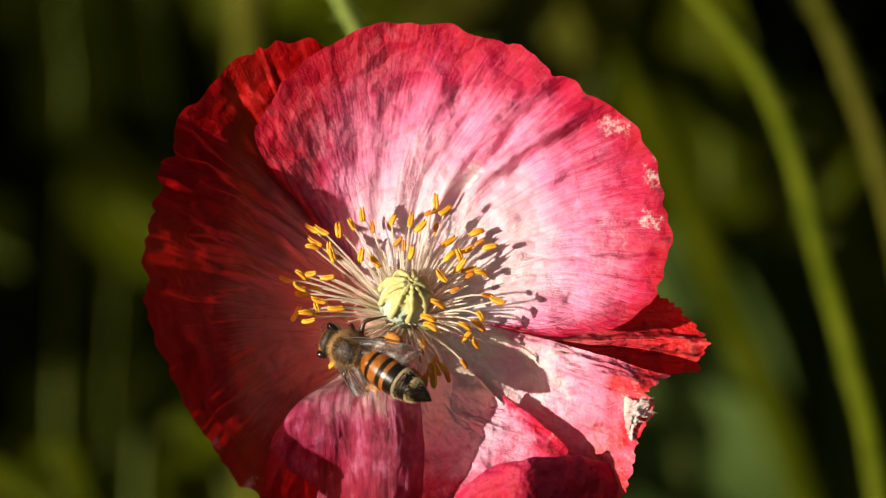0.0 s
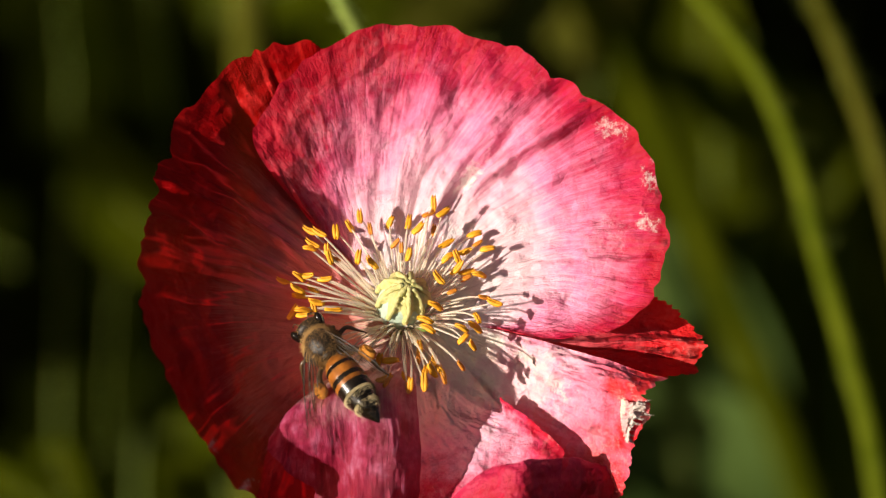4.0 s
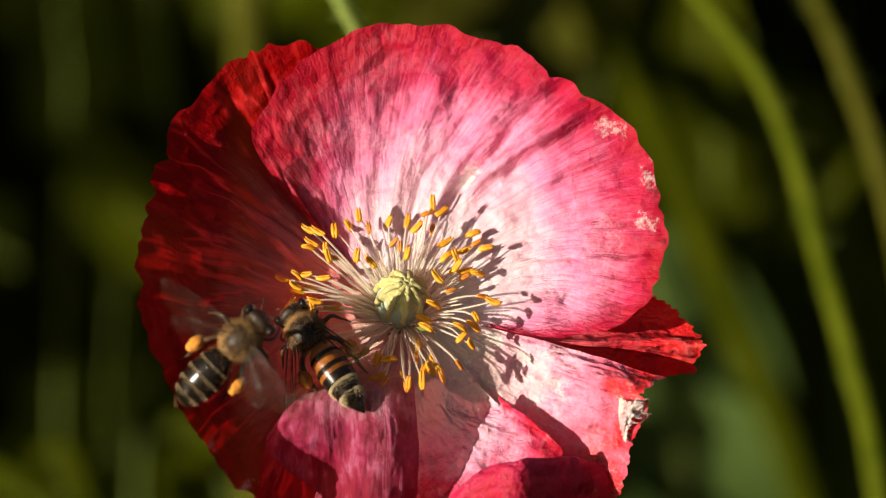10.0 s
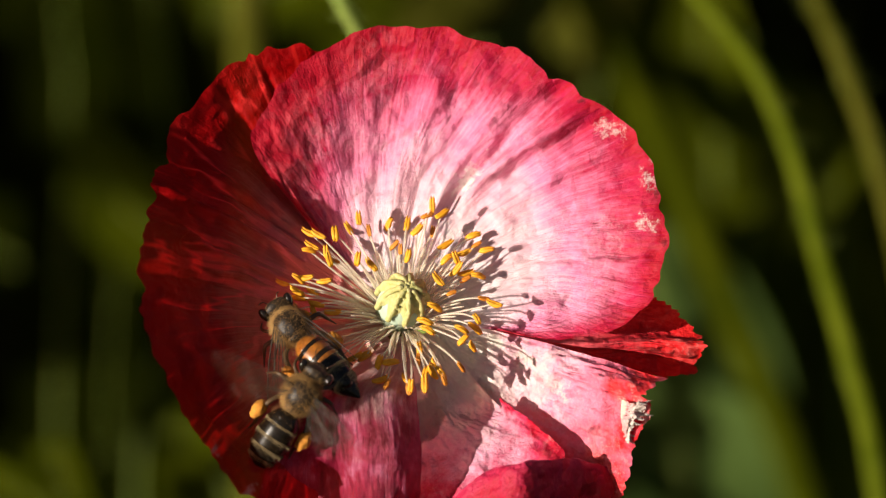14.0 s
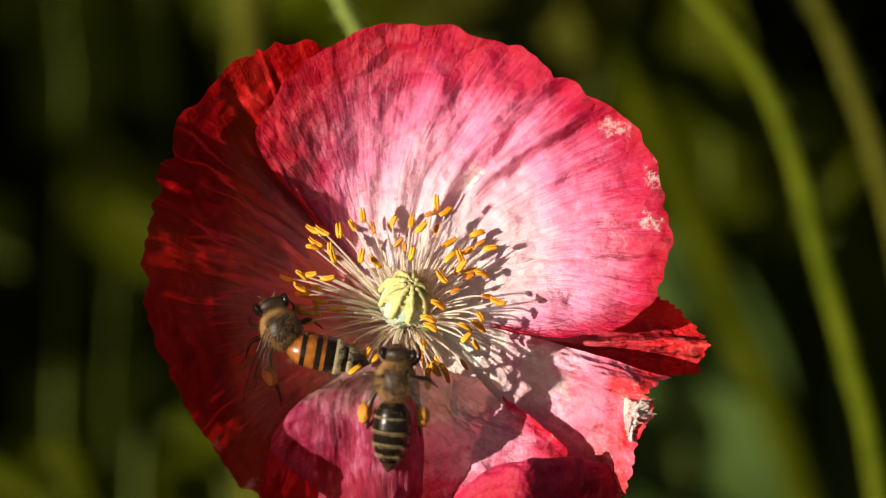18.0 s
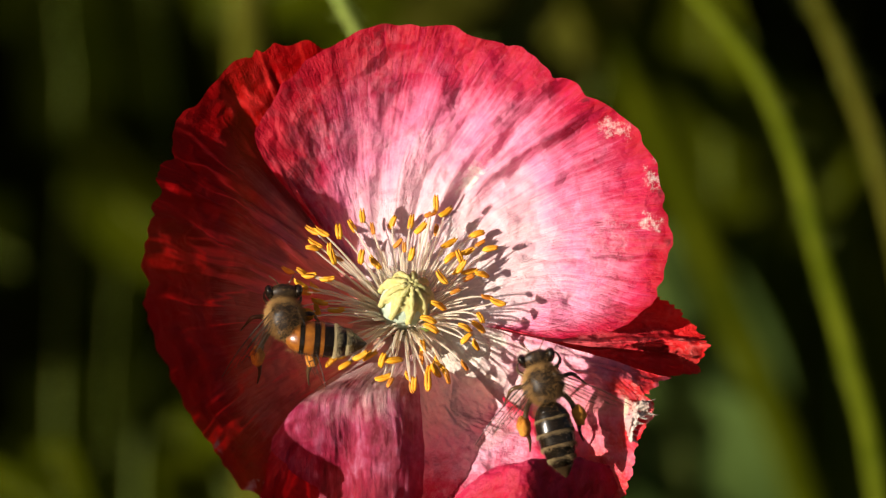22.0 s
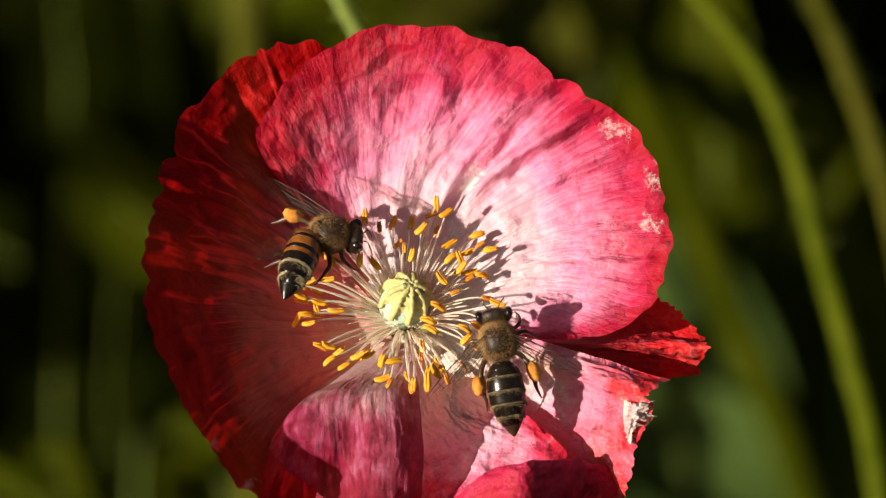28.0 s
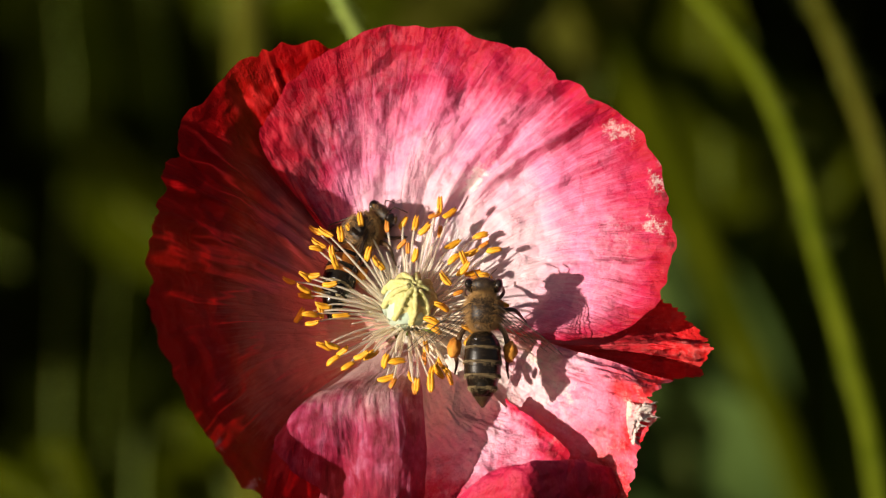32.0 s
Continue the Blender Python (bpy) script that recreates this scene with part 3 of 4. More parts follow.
def stamen_ring():
    rng = random.Random(4)
    fresh = [anther_mesh("anther", anther_mat, 3 * i) for i in range(4)]
    spent = [anther_mesh("anther", anther_old_mat, 50 + 3 * i) for i in range(2)]
    for tips in (TIPS_UPPER, TIPS_RIGHT, TIPS_LEFT, TIPS_LOWER):
        for x, y, slant, old in tips:
            rise = rng.uniform(35, 62) if y > 585 else rng.uniform(75, 125) if tips is TIPS_UPPER else rng.uniform(58, 90) if tips is TIPS_RIGHT else rng.uniform(55, 85) if tips is TIPS_LEFT else rng.uniform(35, 62)
            dx, dy = x - 710, 556 - y
            ly = (dy - 0.57 * rise) / 0.82
            z = -60 + 0.82 * rise - 0.57 * ly
            end = at(x, y, z) - C
            flat = end - AXIS * end.dot(AXIS)
            foot = flat.normalized() * rng.uniform(26, 40) * U + AXIS * rng.uniform(-6, 8) * U
            bow = AXIS * rng.uniform(4, 20) * U + flat.cross(AXIS).normalized() * rng.uniform(-7, 7) * U
            path = spline([foot, foot.lerp(end, 0.4) + bow * 0.9, foot.lerp(end, 0.75) + bow * 0.8, end], 16)
            bm = bmesh.new()
            tube(bm, path, [(2.4 - 0.9 * k / 15) * U for k in range(16)], 6)
            thread = part("stamen", bm, filament_mat, poppy)
            tip = new("anther", rng.choice(spent if old else fresh))
            tip.parent = thread
            lean = turned((math.cos(radians(slant)), math.sin(radians(slant)), rng.uniform(-0.4, 0.4)))
            size = rng.uniform(0.7, 0.85) if old else rng.uniform(0.88, 1.12)
            tip.matrix_basis = Matrix.Translation(end) @ lean.to_track_quat("Z", "Y").to_matrix().to_4x4() @ Matrix.Diagonal((size, size, size * rng.uniform(0.9, 1.12), 1))
            stamens.append((thread, x, y))
    for i in range(90):
        a = rng.uniform(0, 2 * math.pi)
        r, rise = rng.uniform(62, 115), rng.uniform(22, 80)
        d = SIDE * math.cos(a) + ACROSS * math.sin(a)
        end = d * r * U + AXIS * rise * U
        foot = d * 30 * U
        path = spline([foot, foot.lerp(end, 0.5) + AXIS * 8 * U, end], 12)
        bm = bmesh.new()
        tube(bm, path, [(2.4 - 1.0 * k / 11) * U for k in range(12)], 6)
        part("stamen", bm, filament_mat, poppy)


stamen_ring()


def flower_stem():
    """The stalk under the flower, bent a little, standing in the soil."""
    bm = bmesh.new()
    base = Vector((0.012, 0.03, -0.005)) - C
    path = spline([-AXIS * 4 * U, -AXIS * 160 * U, Vector((0.004, 0.012, 0.30)) - C, Vector((0.008, 0.02, 0.15)) - C, base], 40)
    tube(bm, path, [0.0013 + 0.0006 * k / 39 for k in range(40)], 10)
    part("stem", bm, stem_pale_mat, poppy, "thin hairy green stalk")


flower_stem()


# ---------------------------------------------------------------- plants behind the flower
def stalk(points, z, width, material, label):
    """A stalk behind the flower. It bows through a few places at one depth and runs down into the soil."""
    path = [at(x, y, z) for x, y in points]
    low = path[-1]
    d = (path[-1] - path[-2]).normalized()
    path += [low + d * 0.05 + Vector((0, 0, -0.03)), Vector((low.x + d.x * 0.1, low.y + d.y * 0.05, -0.01))]
    base = Vector(path[-1])
    thing = root("plant_stem", (base.x, base.y, 0), label, "stem", "stalks behind the flower")
    o = Vector((base.x, base.y, 0))
    n = 60
    run = spline([p - o for p in path], n)
    bm = bmesh.new()
    w = width * U * (DIST - z * U) / DIST
    tube(bm, run, [0.5 * w * (0.75 + 0.25 * k / n) for k in range(n)], 10)
    part("stalk", bm, material, thing)
    rng, bm = random.Random(int(width + abs(z))), bmesh.new()
    for i in range(160):
        k = rng.randrange(n - 1)
        p = Vector(run[k]).lerp(Vector(run[k + 1]), rng.random())
        d = Vector((rng.uniform(-1, 1), rng.uniform(-1, 1), rng.uniform(-0.3, 0.6))).normalized()
        a = p + d * w * 0.35
        tube(bm, [a, a + d * rng.uniform(0.0010, 0.0022)], [0.00007, 0.00002], 3, False)
    tagged(part("hairs", bm, stem_pale_mat, thing, "fine bristly hairs"), kind="stuff")
    return thing


stalk([(1120, -150), (1235, -10), (1330, 110), (1400, 262), (1452, 450), (1505, 640), (1560, 900)], -2600, 44, stem_mat, "long bowed green flower stalk out of focus")
stalk([(1380, -150), (1440, -10), (1492, 110), (1542, 250), (1590, 420), (1640, 700), (1680, 900)], -3000, 44, stem_olive_mat, "bowed olive stalk out of focus")
stalk([(960, -120), (1060, 50), (1190, 300), (1310, 590), (1430, 900)], -5600, 74, leaf_mat, "broad blurred green stalk")
stalk([(575, -60), (600, 0), (632, 60), (690, 190), (740, 420), (760, 900)], -1500, 30, stem_pale_mat, "pale hairy poppy stalk behind the flower")
stalk([(440, -200), (441, 0), (445, 160), (455, 500), (460, 900)], -4800, 88, stem_olive_mat, "thick blurred olive stalk")


def blade(points, z, width, material, label, lean=0.0):
    """A long leaf: pointed, channelled along the middle, rising from the soil."""
    path = [at(x, y, z + lean * i) for i, (x, y) in enumerate(points)]
    low = path[-1]
    d = (path[-1] - path[-2]).normalized()
    path += [Vector((low.x + d.x * 0.06, low.y + d.y * 0.03, -0.01))]
    o = Vector((path[-1].x, path[-1].y, 0))
    thing = root("leaf", o, label, "leaf", "leaves behind the flower")
    n = 40
    run = [Vector(p) - o for p in spline(path, n)]
    bm, rows = bmesh.new(), []
    w = width * U * (DIST - z * U) / DIST
    for i, p in enumerate(run):
        s = i / (n - 1)
        half = 0.5 * w * math.sin(math.pi * min(1, 0.04 + 0.75 * s ** 0.7)) ** 0.8
        d = (run[min(i + 1, n - 1)] - run[max(i - 1, 0)]).normalized()
        side = d.cross(BACK).normalized()
        rows.append([bm.verts.new(p + side * half * k - BACK * half * 0.35 * (1 - abs(k)) + BACK * half * 0.12 * noise.noise(Vector((i * 0.3, k * 2, z)))) for k in (-1, -0.5, 0, 0.5, 1)])
    for a, b in zip(rows, rows[1:]):
        for k in range(4):
            bm.faces.new((a[k], a[k + 1], b[k + 1], b[k]))
    part("leaf_blade", bm, material, thing)
    bm = bmesh.new()
    tube(bm, [p - BACK * 0.05 * w + BACK * 0.0006 for p in run], [0.022 * w * (0.3 + 0.7 * k / n) for k in range(n)], 6)
    part("midrib", bm, stem_pale_mat, thing, "paler midrib")
    return thing


blade([(1120, 400), (1170, 590), (1195, 760), (1205, 980)], -5800, 420, leaf_blue_mat, "blue-green poppy leaf out of focus")
blade([(-110, 790), (-10, 850), (80, 900), (160, 980)], -4600, 70, leaf_mat, "pale leaf tip out of focus")
blade([(300, 740), (345, 830), (385, 900), (420, 990)], -5000, 190, leaf_mat, "olive leaf low behind the flower")
blade([(300, 200), (240, 330), (210, 450), (190, 900)], -6500, 70, leaf_shaded_mat, "green leaf deep behind")
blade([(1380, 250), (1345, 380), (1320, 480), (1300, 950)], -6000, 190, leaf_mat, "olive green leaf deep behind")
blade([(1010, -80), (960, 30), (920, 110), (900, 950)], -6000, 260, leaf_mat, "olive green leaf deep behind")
blade([(100, -160), (110, 60), (120, 200), (100, 950)], -7000, 160, leaf_shaded_mat, "green leaf deep behind")
blade([(1080, -200), (985, -30), (905, 80), (800, 330)], -5600, 320, stem_olive_mat, "olive yellow leaf deep behind")
blade([(1240, -60), (1250, 160), (1270, 300), (1290, 950)], -7000, 190, leaf_mat, "green leaf deep behind")


blade([(130, 230), (185, 320), (250, 390), (420, 470), (700, 680)], -6300, 180, leaf_mat, "olive green leaf deep behind")


def deep_leaves():
    """Loose broad leaves low in the bed, leaning every way."""
    rng = random.Random(37)
    for i in range(16):
        x, y = rng.uniform(-80, 1640), rng.uniform(-60, 860)
        a, r = rng.uniform(-1.1, 1.1), rng.uniform(170, 300)
        z = rng.uniform(-8600, -6000)
        # leaves on the left always take the green with shade painted in
        blade([(x + math.sin(a) * r, y - math.cos(a) * r), (x, y), (x - math.sin(a) * r * 0.8, y + math.cos(a) * r), (x - math.sin(a) * r, max(y + 600, 1000))],
              z, rng.uniform(120, 260), leaf_shaded_mat if x < 500 else rng.choice((leaf_mat, leaf_shaded_mat)), "green leaf low in the bed")


deep_leaves()


def undergrowth():
    """Low leaves over the soil, far too many to count."""
    rng = random.Random(11)
    bm = bmesh.new()
    for i in range(3200):
        x, y = rng.gauss(0, 0.75), rng.gauss(0.45, 0.75)
        h = rng.uniform(0.03, 0.13)
        a, w = rng.uniform(0, 6.28), rng.uniform(0.006, 0.016)
        d = Vector((math.cos(a), math.sin(a), 0))
        s = Vector((-d.y, d.x, 0))
        p = Vector((x, y, -0.004))
        q = p + d * h * 0.35 + Vector((0, 0, h * 0.7))
        e = p + d * h * rng.uniform(0.7, 1.1) + Vector((0, 0, h * rng.uniform(0.6, 1)))
        v = [bm.verts.new(k) for k in (p - s * w * 0.2, p + s * w * 0.2, q + s * w, e, q - s * w)]
        bm.faces.new((v[0], v[1], v[2], v[4]))
        bm.faces.new((v[4], v[2], v[3]))
    ob = part("undergrowth", bm, leaf_shaded_mat, None)
    tagged(ob, "low weeds covering the soil, darkened with painted shade", "weeds", kind="stuff")


undergrowth()


def leafy_plant():
    """Unseen broad-leaved plant added beside the view to shade ground on the left."""
    rng = random.Random(23)
    base = at(-7000, 441, -700)
    o = Vector((base.x, base.y, 0))
    thing = root("leafy_plant", o, "unseen broad-leaved plant added in the bed to shade it", "plant")
    bm = bmesh.new()
    tube(bm, spline([(0, 0, -0.01), (0.01, 0, 0.2), (-0.01, 0.01, 0.36), (0, 0, 0.52)], 24), [0.004 - 0.0001 * k for k in range(24)], 8)
    part("stalk", bm, stem_mat, thing)
    for i in range(16):
        h = 0.14 + 0.38 * i / 15
        a = i * 2.4
        d = Vector((math.cos(a), math.sin(a), 0.35)).normalized()
        side = d.cross(Vector((0, 0, 1))).normalized()
        bm, rows, n = bmesh.new(), [], 14
        size = rng.uniform(0.07, 0.12)
        for k in range(n):
            t = k / (n - 1)
            p = Vector((0, 0, h)) + d * size * t - Vector((0, 0, 0.4 * size * t * t))
            w = size * 0.3 * math.sin(math.pi * min(1, 0.05 + 0.95 * t)) ** 0.7
            rows.append([bm.verts.new(p + side * w * j + Vector((0, 0, 0.25 * w * abs(j)))) for j in (-1, -0.5, 0, 0.5, 1)])
        for a0, b0 in zip(rows, rows[1:]):
            for j in range(4):
                bm.faces.new((a0[j], a0[j + 1], b0[j + 1], b0[j]))
        part("leaf_blade", bm, leaf_mat, thing)


leafy_plant()


# ---------------------------------------------------------------- honey bees
MM = 0.001
chitin_mat = simple("bee_chitin", (0.008, 0.005, 0.003), (0.022, 0.013, 0.007), 0.5, 1500, 0.4, 0.00006, spec=0.3)
eye_mat = simple("bee_eye", (0.006, 0.004, 0.003), (0.014, 0.009, 0.006), 0.12, 4000, 0.15, 0.00002)
amber_mat = simple("bee_amber", (0.12, 0.030, 0.004), (0.44, 0.15, 0.02), 0.30, 1200, 0.4, 0.00006, through_light=0.1, thin=(0.6, 0.2, 0.02))
dark_mat = simple("bee_black", (0.004, 0.003, 0.002), (0.013, 0.008, 0.004), 0.24, 1500, 0.25, 0.00006, spec=0.35)
brown_mat = simple("bee_brown", (0.02, 0.011, 0.005), (0.05, 0.026, 0.01), 0.35, 1500, 0.4, 0.00006)
fuzz_mat = simple("bee_fuzz", (0.21, 0.10, 0.03), (0.56, 0.33, 0.115), 0.8, 1100, 0.0, 0.00001, through_light=0.3, thin=(0.5, 0.33, 0.14))
band_mat = simple("bee_pale_hair", (0.30, 0.23, 0.11), (0.56, 0.45, 0.25), 0.85, 2500, 0.6, 0.00008)
band_dark_mat = simple("bee_drab_hair", (0.09, 0.057, 0.023), (0.24, 0.165, 0.075), 0.85, 2500, 0.6, 0.00008)
leg_mat = simple("bee_leg", (0.03, 0.016, 0.008), (0.10, 0.05, 0.018), 0.4, 1500, 0.3, 0.00005)
pollen_mat = simple("bee_pollen", (0.40, 0.13, 0.010), (0.62, 0.26, 0.028), 0.85, 2600, 0.9, 0.0001)
vein_mat = simple("wing_vein", (0.015, 0.008, 0.004), (0.035, 0.018, 0.008), 0.5, 900, 0.1, 0.00001)


def wing_material():
    n = Nodes("wing_film")
    c = n.coords("Object")
    clear = n.node("ShaderNodeBsdfTransparent", 0, (), Color=(0.96, 0.93, 0.88))
    film = n.principled(Base_Color=(0.20, 0.13, 0.07), Roughness=0.25, Specular_IOR_Level=0.8, Normal=n.bump(n.noise(c, 1500, 4), 0.4, 0.00006))
    return n.surface(n.blend(n.math("ADD", 0.016, n.math("MULTIPLY", n.noise(c, 700, 3), 0.045)), clear, film))


wing_mat = wing_material()


def hairs(bm, rng, centre, size, count, length, keep=lambda p: True, thick=0.014):
    """Short tapered hairs standing on an ellipsoid."""
    for i in range(count):
        d = Vector((rng.gauss(0, 1), rng.gauss(0, 1), rng.gauss(0, 1))).normalized()
        if not keep(d):
            continue
        p = Vector((d.x * size[0], d.y * size[1], d.z * size[2])) * 0.97 + Vector(centre)
        nrm = Vector((d.x / size[0], d.y / size[1], d.z / size[2])).normalized()
        tilt = (nrm + 0.55 * Vector((rng.uniform(-1, 1), rng.uniform(-1, 0.4), rng.uniform(-1, 1)))).normalized()
        s = tilt.orthogonal().normalized() * thick
        t = tilt.cross(s)
        e = p + tilt * length * rng.uniform(0.6, 1.2)
        a, b, c2, d2 = (bm.verts.new(v * MM) for v in (p + s, p - 0.5 * s + 0.87 * t, p - 0.5 * s - 0.87 * t, e))
        bm.faces.new((a, b, d2)), bm.faces.new((b, c2, d2)), bm.faces.new((c2, a, d2))


ABD = ((0.0, 0.7), (0.5, 1.35), (1.2, 1.75), (2.4, 1.98), (3.6, 2.02), (4.8, 1.86), (5.9, 1.50), (6.8, 1.04), (7.5, 0.56), (8.0, 0.12))


def abdomen_radius(y):
    for (a, ra), (b, rb) in zip(ABD, ABD[1:]):
        if a <= y <= b:
            k = (y - a) / (b - a)
            return ra + (rb - ra) * k
    return 0.1


def tergite(y0, y1, swell, n=28):
    """One overlapping ring of the abdomen, from y0 to y1 mm behind the waist."""
    bm, rows = bmesh.new(), []
    for s in (0, 0.15, 0.4, 0.7, 0.9, 1.0, 1.02):
        y = y0 + (y1 - y0) * s
        r = abdomen_radius(min(y, 8.0)) * (1 + swell * s) * (0.93 if s > 1 else 1)
        rows.append([bm.verts.new(Vector((math.cos(a) * r * 1.0, -y, math.sin(a) * r * 0.88 - 0.022 * y * y)) * MM) for a in (2 * math.pi * k / n for k in range(n))])
    for a, b in zip(rows, rows[1:]):
        for k in range(n):
            bm.faces.new((a[k], b[k], b[(k + 1) % n], a[(k + 1) % n]))
    return bm


def wing_mesh(length, width, sign):
    """A wing film and its veins, reaching out along x from the hinge, blade towards -y."""
    film, veins = bmesh.new(), bmesh.new()
    n, rows = 20, []
    for i in range(n + 1):
        s = i / n
        lead = 0.16 * math.sin(s * 2.6) * width
        trail = -width * (math.sin(math.pi * min(1, 0.06 + 0.94 * s ** 0.85)) ** 0.62) * (0.35 + 0.65 * s ** 0.6) * 0.95
        if i == n:
            trail = lead - 0.05
        rows.append([film.verts.new(Vector((sign * s * length, lead + (trail - lead) * k, 0.10 * math.sin(k * 9 + s * 5) * (1 - s) + 0.05 * math.sin(s * 14 + k * 4))) * MM) for k in (0, 0.2, 0.4, 0.6, 0.8, 1)])
    for a, b in zip(rows, rows[1:]):
        for k in range(5):
            film.faces.new((a[k], a[k + 1], b[k + 1], b[k]))
    for k, reach in ((0, n), (1, int(n * 0.95)), (2, int(n * 0.85)), (3, int(n * 0.6))):
        tube(veins, [rows[i][k].co + Vector((0, 0, 0.012 * MM)) for i in range(reach)], [(0.07 - 0.045 * i / n) * MM * (1.3 if k == 0 else 0.7) for i in range(reach)], 5)
    for i, k0, k1 in ((8, 0, 2), (12, 1, 3), (15, 0, 2), (10, 2, 3)):
        tube(veins, [rows[i][k0].co, rows[i][k1].co], 0.022 * MM, 5)
    return film, veins


WING_HINGE = {"fore": (1.15, 2.5, 1.05), "hind": (1.15, 1.75, 0.9)}


def leg(bm, points, radii):
    tube(bm, spline([Vector(p) * MM for p in points], 26), np.interp(np.linspace(0, 1, 26), np.linspace(0, 1, len(radii)), [r * MM for r in radii]), 7)


def bee(label, bands, seed, fuzz_count, felt_mat, stout=1.0, reach=1.0):
    """A worker honey bee, nose along +y, back along +z, the waist at its origin. bands: a material for each abdomen ring and whether it wears a pale hair band."""
    rng = random.Random(seed)
    thing = root("honey_bee", (0, 0, 0), label, "bee", "bees on the poppy")
    bm = bmesh.new()
    ball(bm, Vector((0, 1.85, 0)) * MM, [v * MM for v in (1.68, 1.85, 1.6)], None, 28, 18, 0.06, seed)
    ball(bm, Vector((0, 0.45, 0.55)) * MM, [v * MM for v in (0.95, 0.6, 0.5)], None, 16, 10)
    tube(bm, [Vector((0, 0.6, -0.1)) * MM, Vector((0, -0.2, -0.1)) * MM], [0.8 * MM, 0.6 * MM], 14)
    thorax = part("thorax", bm, chitin_mat, thing, "dark thorax")
    bm = bmesh.new()
    hairs(bm, rng, (0, 1.85, 0), (1.68, 1.85, 1.6), fuzz_count, 0.66, lambda d: not (abs(d.x) < 0.66 and abs(d.y) < 0.66 and d.z > 0.55 and rng.random() < 0.75))
    tagged(part("fuzz", bm, fuzz_mat, thorax, "tan fuzz"), kind="stuff")
    # head
    bm = bmesh.new()
    ball(bm, Vector((0, 4.25, -0.35)) * MM, [v * MM for v in (1.55, 0.85, 1.3)], pose(0, 0, 0, -18), 24, 16, 0.05, seed + 1)
    ball(bm, Vector((0, 4.75, -1.1)) * MM, [v * MM for v in (0.8, 0.5, 0.8)], None, 14, 10)
    head = part("head", bm, chitin_mat, thing, "black head")
    bm = bmesh.new()
    hairs(bm, rng, (0, 4.25, -0.35), (1.55, 0.85, 1.3), int(fuzz_count * 0.12), 0.36, lambda d: abs(d.x) < 0.78)
    tagged(part("fuzz", bm, fuzz_mat, head, "tan fuzz"), kind="stuff")
    for s in (-1, 1):
        bm = bmesh.new()
        ball(bm, Vector((s * 1.28, 4.38, -0.2)) * MM, [v * MM for v in (0.5, 0.72, 1.0)], pose(0, 0, 0, -18, s * 14, s * -14), 20, 14)
        part("compound_eye", bm, eye_mat, head, "glossy black eye")
        bm = bmesh.new()
        leg(bm, [(s * 0.35, 4.95, -0.2), (s * 0.75, 5.5, 0.15), (s * 0.9, 5.7, -0.1), (s * 1.1, 6.0, -0.7), (s * 1.15, 6.2, -1.3)], [0.07, 0.05, 0.06, 0.06, 0.05])
        part("antenna", bm, leg_mat, head)
    # abdomen: overlapping rings
    bm = bmesh.new()
    ball(bm, Vector((0, -3.4, -0.35)) * MM, [v * MM for v in (1.6, 3.6, 1.4)], None, 20, 14)
    abdomen = part("abdomen", bm, dark_mat, thing)
    cuts = (0.0, 1.7, 3.2, 4.6, 5.85, 6.9, 8.0)
    for i, (mat, haired, edge) in enumerate(bands):
        y0, y1 = cuts[i] - (0.12 if i else 0), cuts[i + 1]
        split = y0 + (y1 - y0) * (1 - edge)
        ring = part("tergite", tergite(y0, split + 0.04, 0.0), mat, abdomen)
        part("tergite_edge", tergite(split, y1, 0.03), dark_mat if i < 5 else mat, abdomen, "glossy black rear edge")
        if haired:
            part("hair_band", tergite(y0 + 0.1, y0 + 0.1 + 0.6 * haired, 0.02), felt_mat, abdomen, "pale felt hair band")
            bm = bmesh.new()
            for j in range(900):
                a, y = rng.uniform(0, 6.283), y0 + 0.08 + haired * abs(rng.gauss(0, 0.8))
                r = abdomen_radius(y) * 1.02
                p = Vector((math.cos(a) * r, -y, math.sin(a) * r * 0.88 - 0.022 * y * y))
                o = Vector((math.cos(a) * 0.35, -0.8, math.sin(a) * 0.35)).normalized()
                w = o.orthogonal().normalized() * 0.022
                e = p + o * rng.uniform(0.14, 0.34)
                v = [bm.verts.new(k * MM) for k in (p + w, p - w, e)]
                bm.faces.new(v)
            tagged(part("hair_fringe", bm, felt_mat, abdomen, "pale short hairs"), kind="stuff")
    bm = bmesh.new()
    hairs(bm, rng, (0, -0.9, -0.05), (1.75, 1.0, 1.45), 260, 0.45, lambda d: d.y > -0.6)
    tagged(part("hair_fringe", bm, fuzz_mat, abdomen, "tan hair at the waist"), kind="stuff")
    bm = bmesh.new()
    for j in range(700):
        a, y = rng.uniform(0, 6.283), rng.uniform(1.0, 7.4)
        r = abdomen_radius(y)
        p = Vector((math.cos(a) * r, -y, math.sin(a) * r * 0.88 - 0.022 * y * y))
        o = Vector((math.cos(a) * 0.5, -0.75, math.sin(a) * 0.5)).normalized()
        w = o.orthogonal().normalized() * 0.012
        v = [bm.verts.new(k * MM) for k in (p + w, p - w, p + o * rng.uniform(0.15, 0.38))]
        bm.faces.new(v)
    tagged(part("hair_fringe", bm, brown_mat, abdomen, "sparse brown hairs"), kind="stuff")
    for o in (abdomen, *abdomen.children):
        o.data.transform(Matrix.Diagonal((stout, reach, stout, 1)))
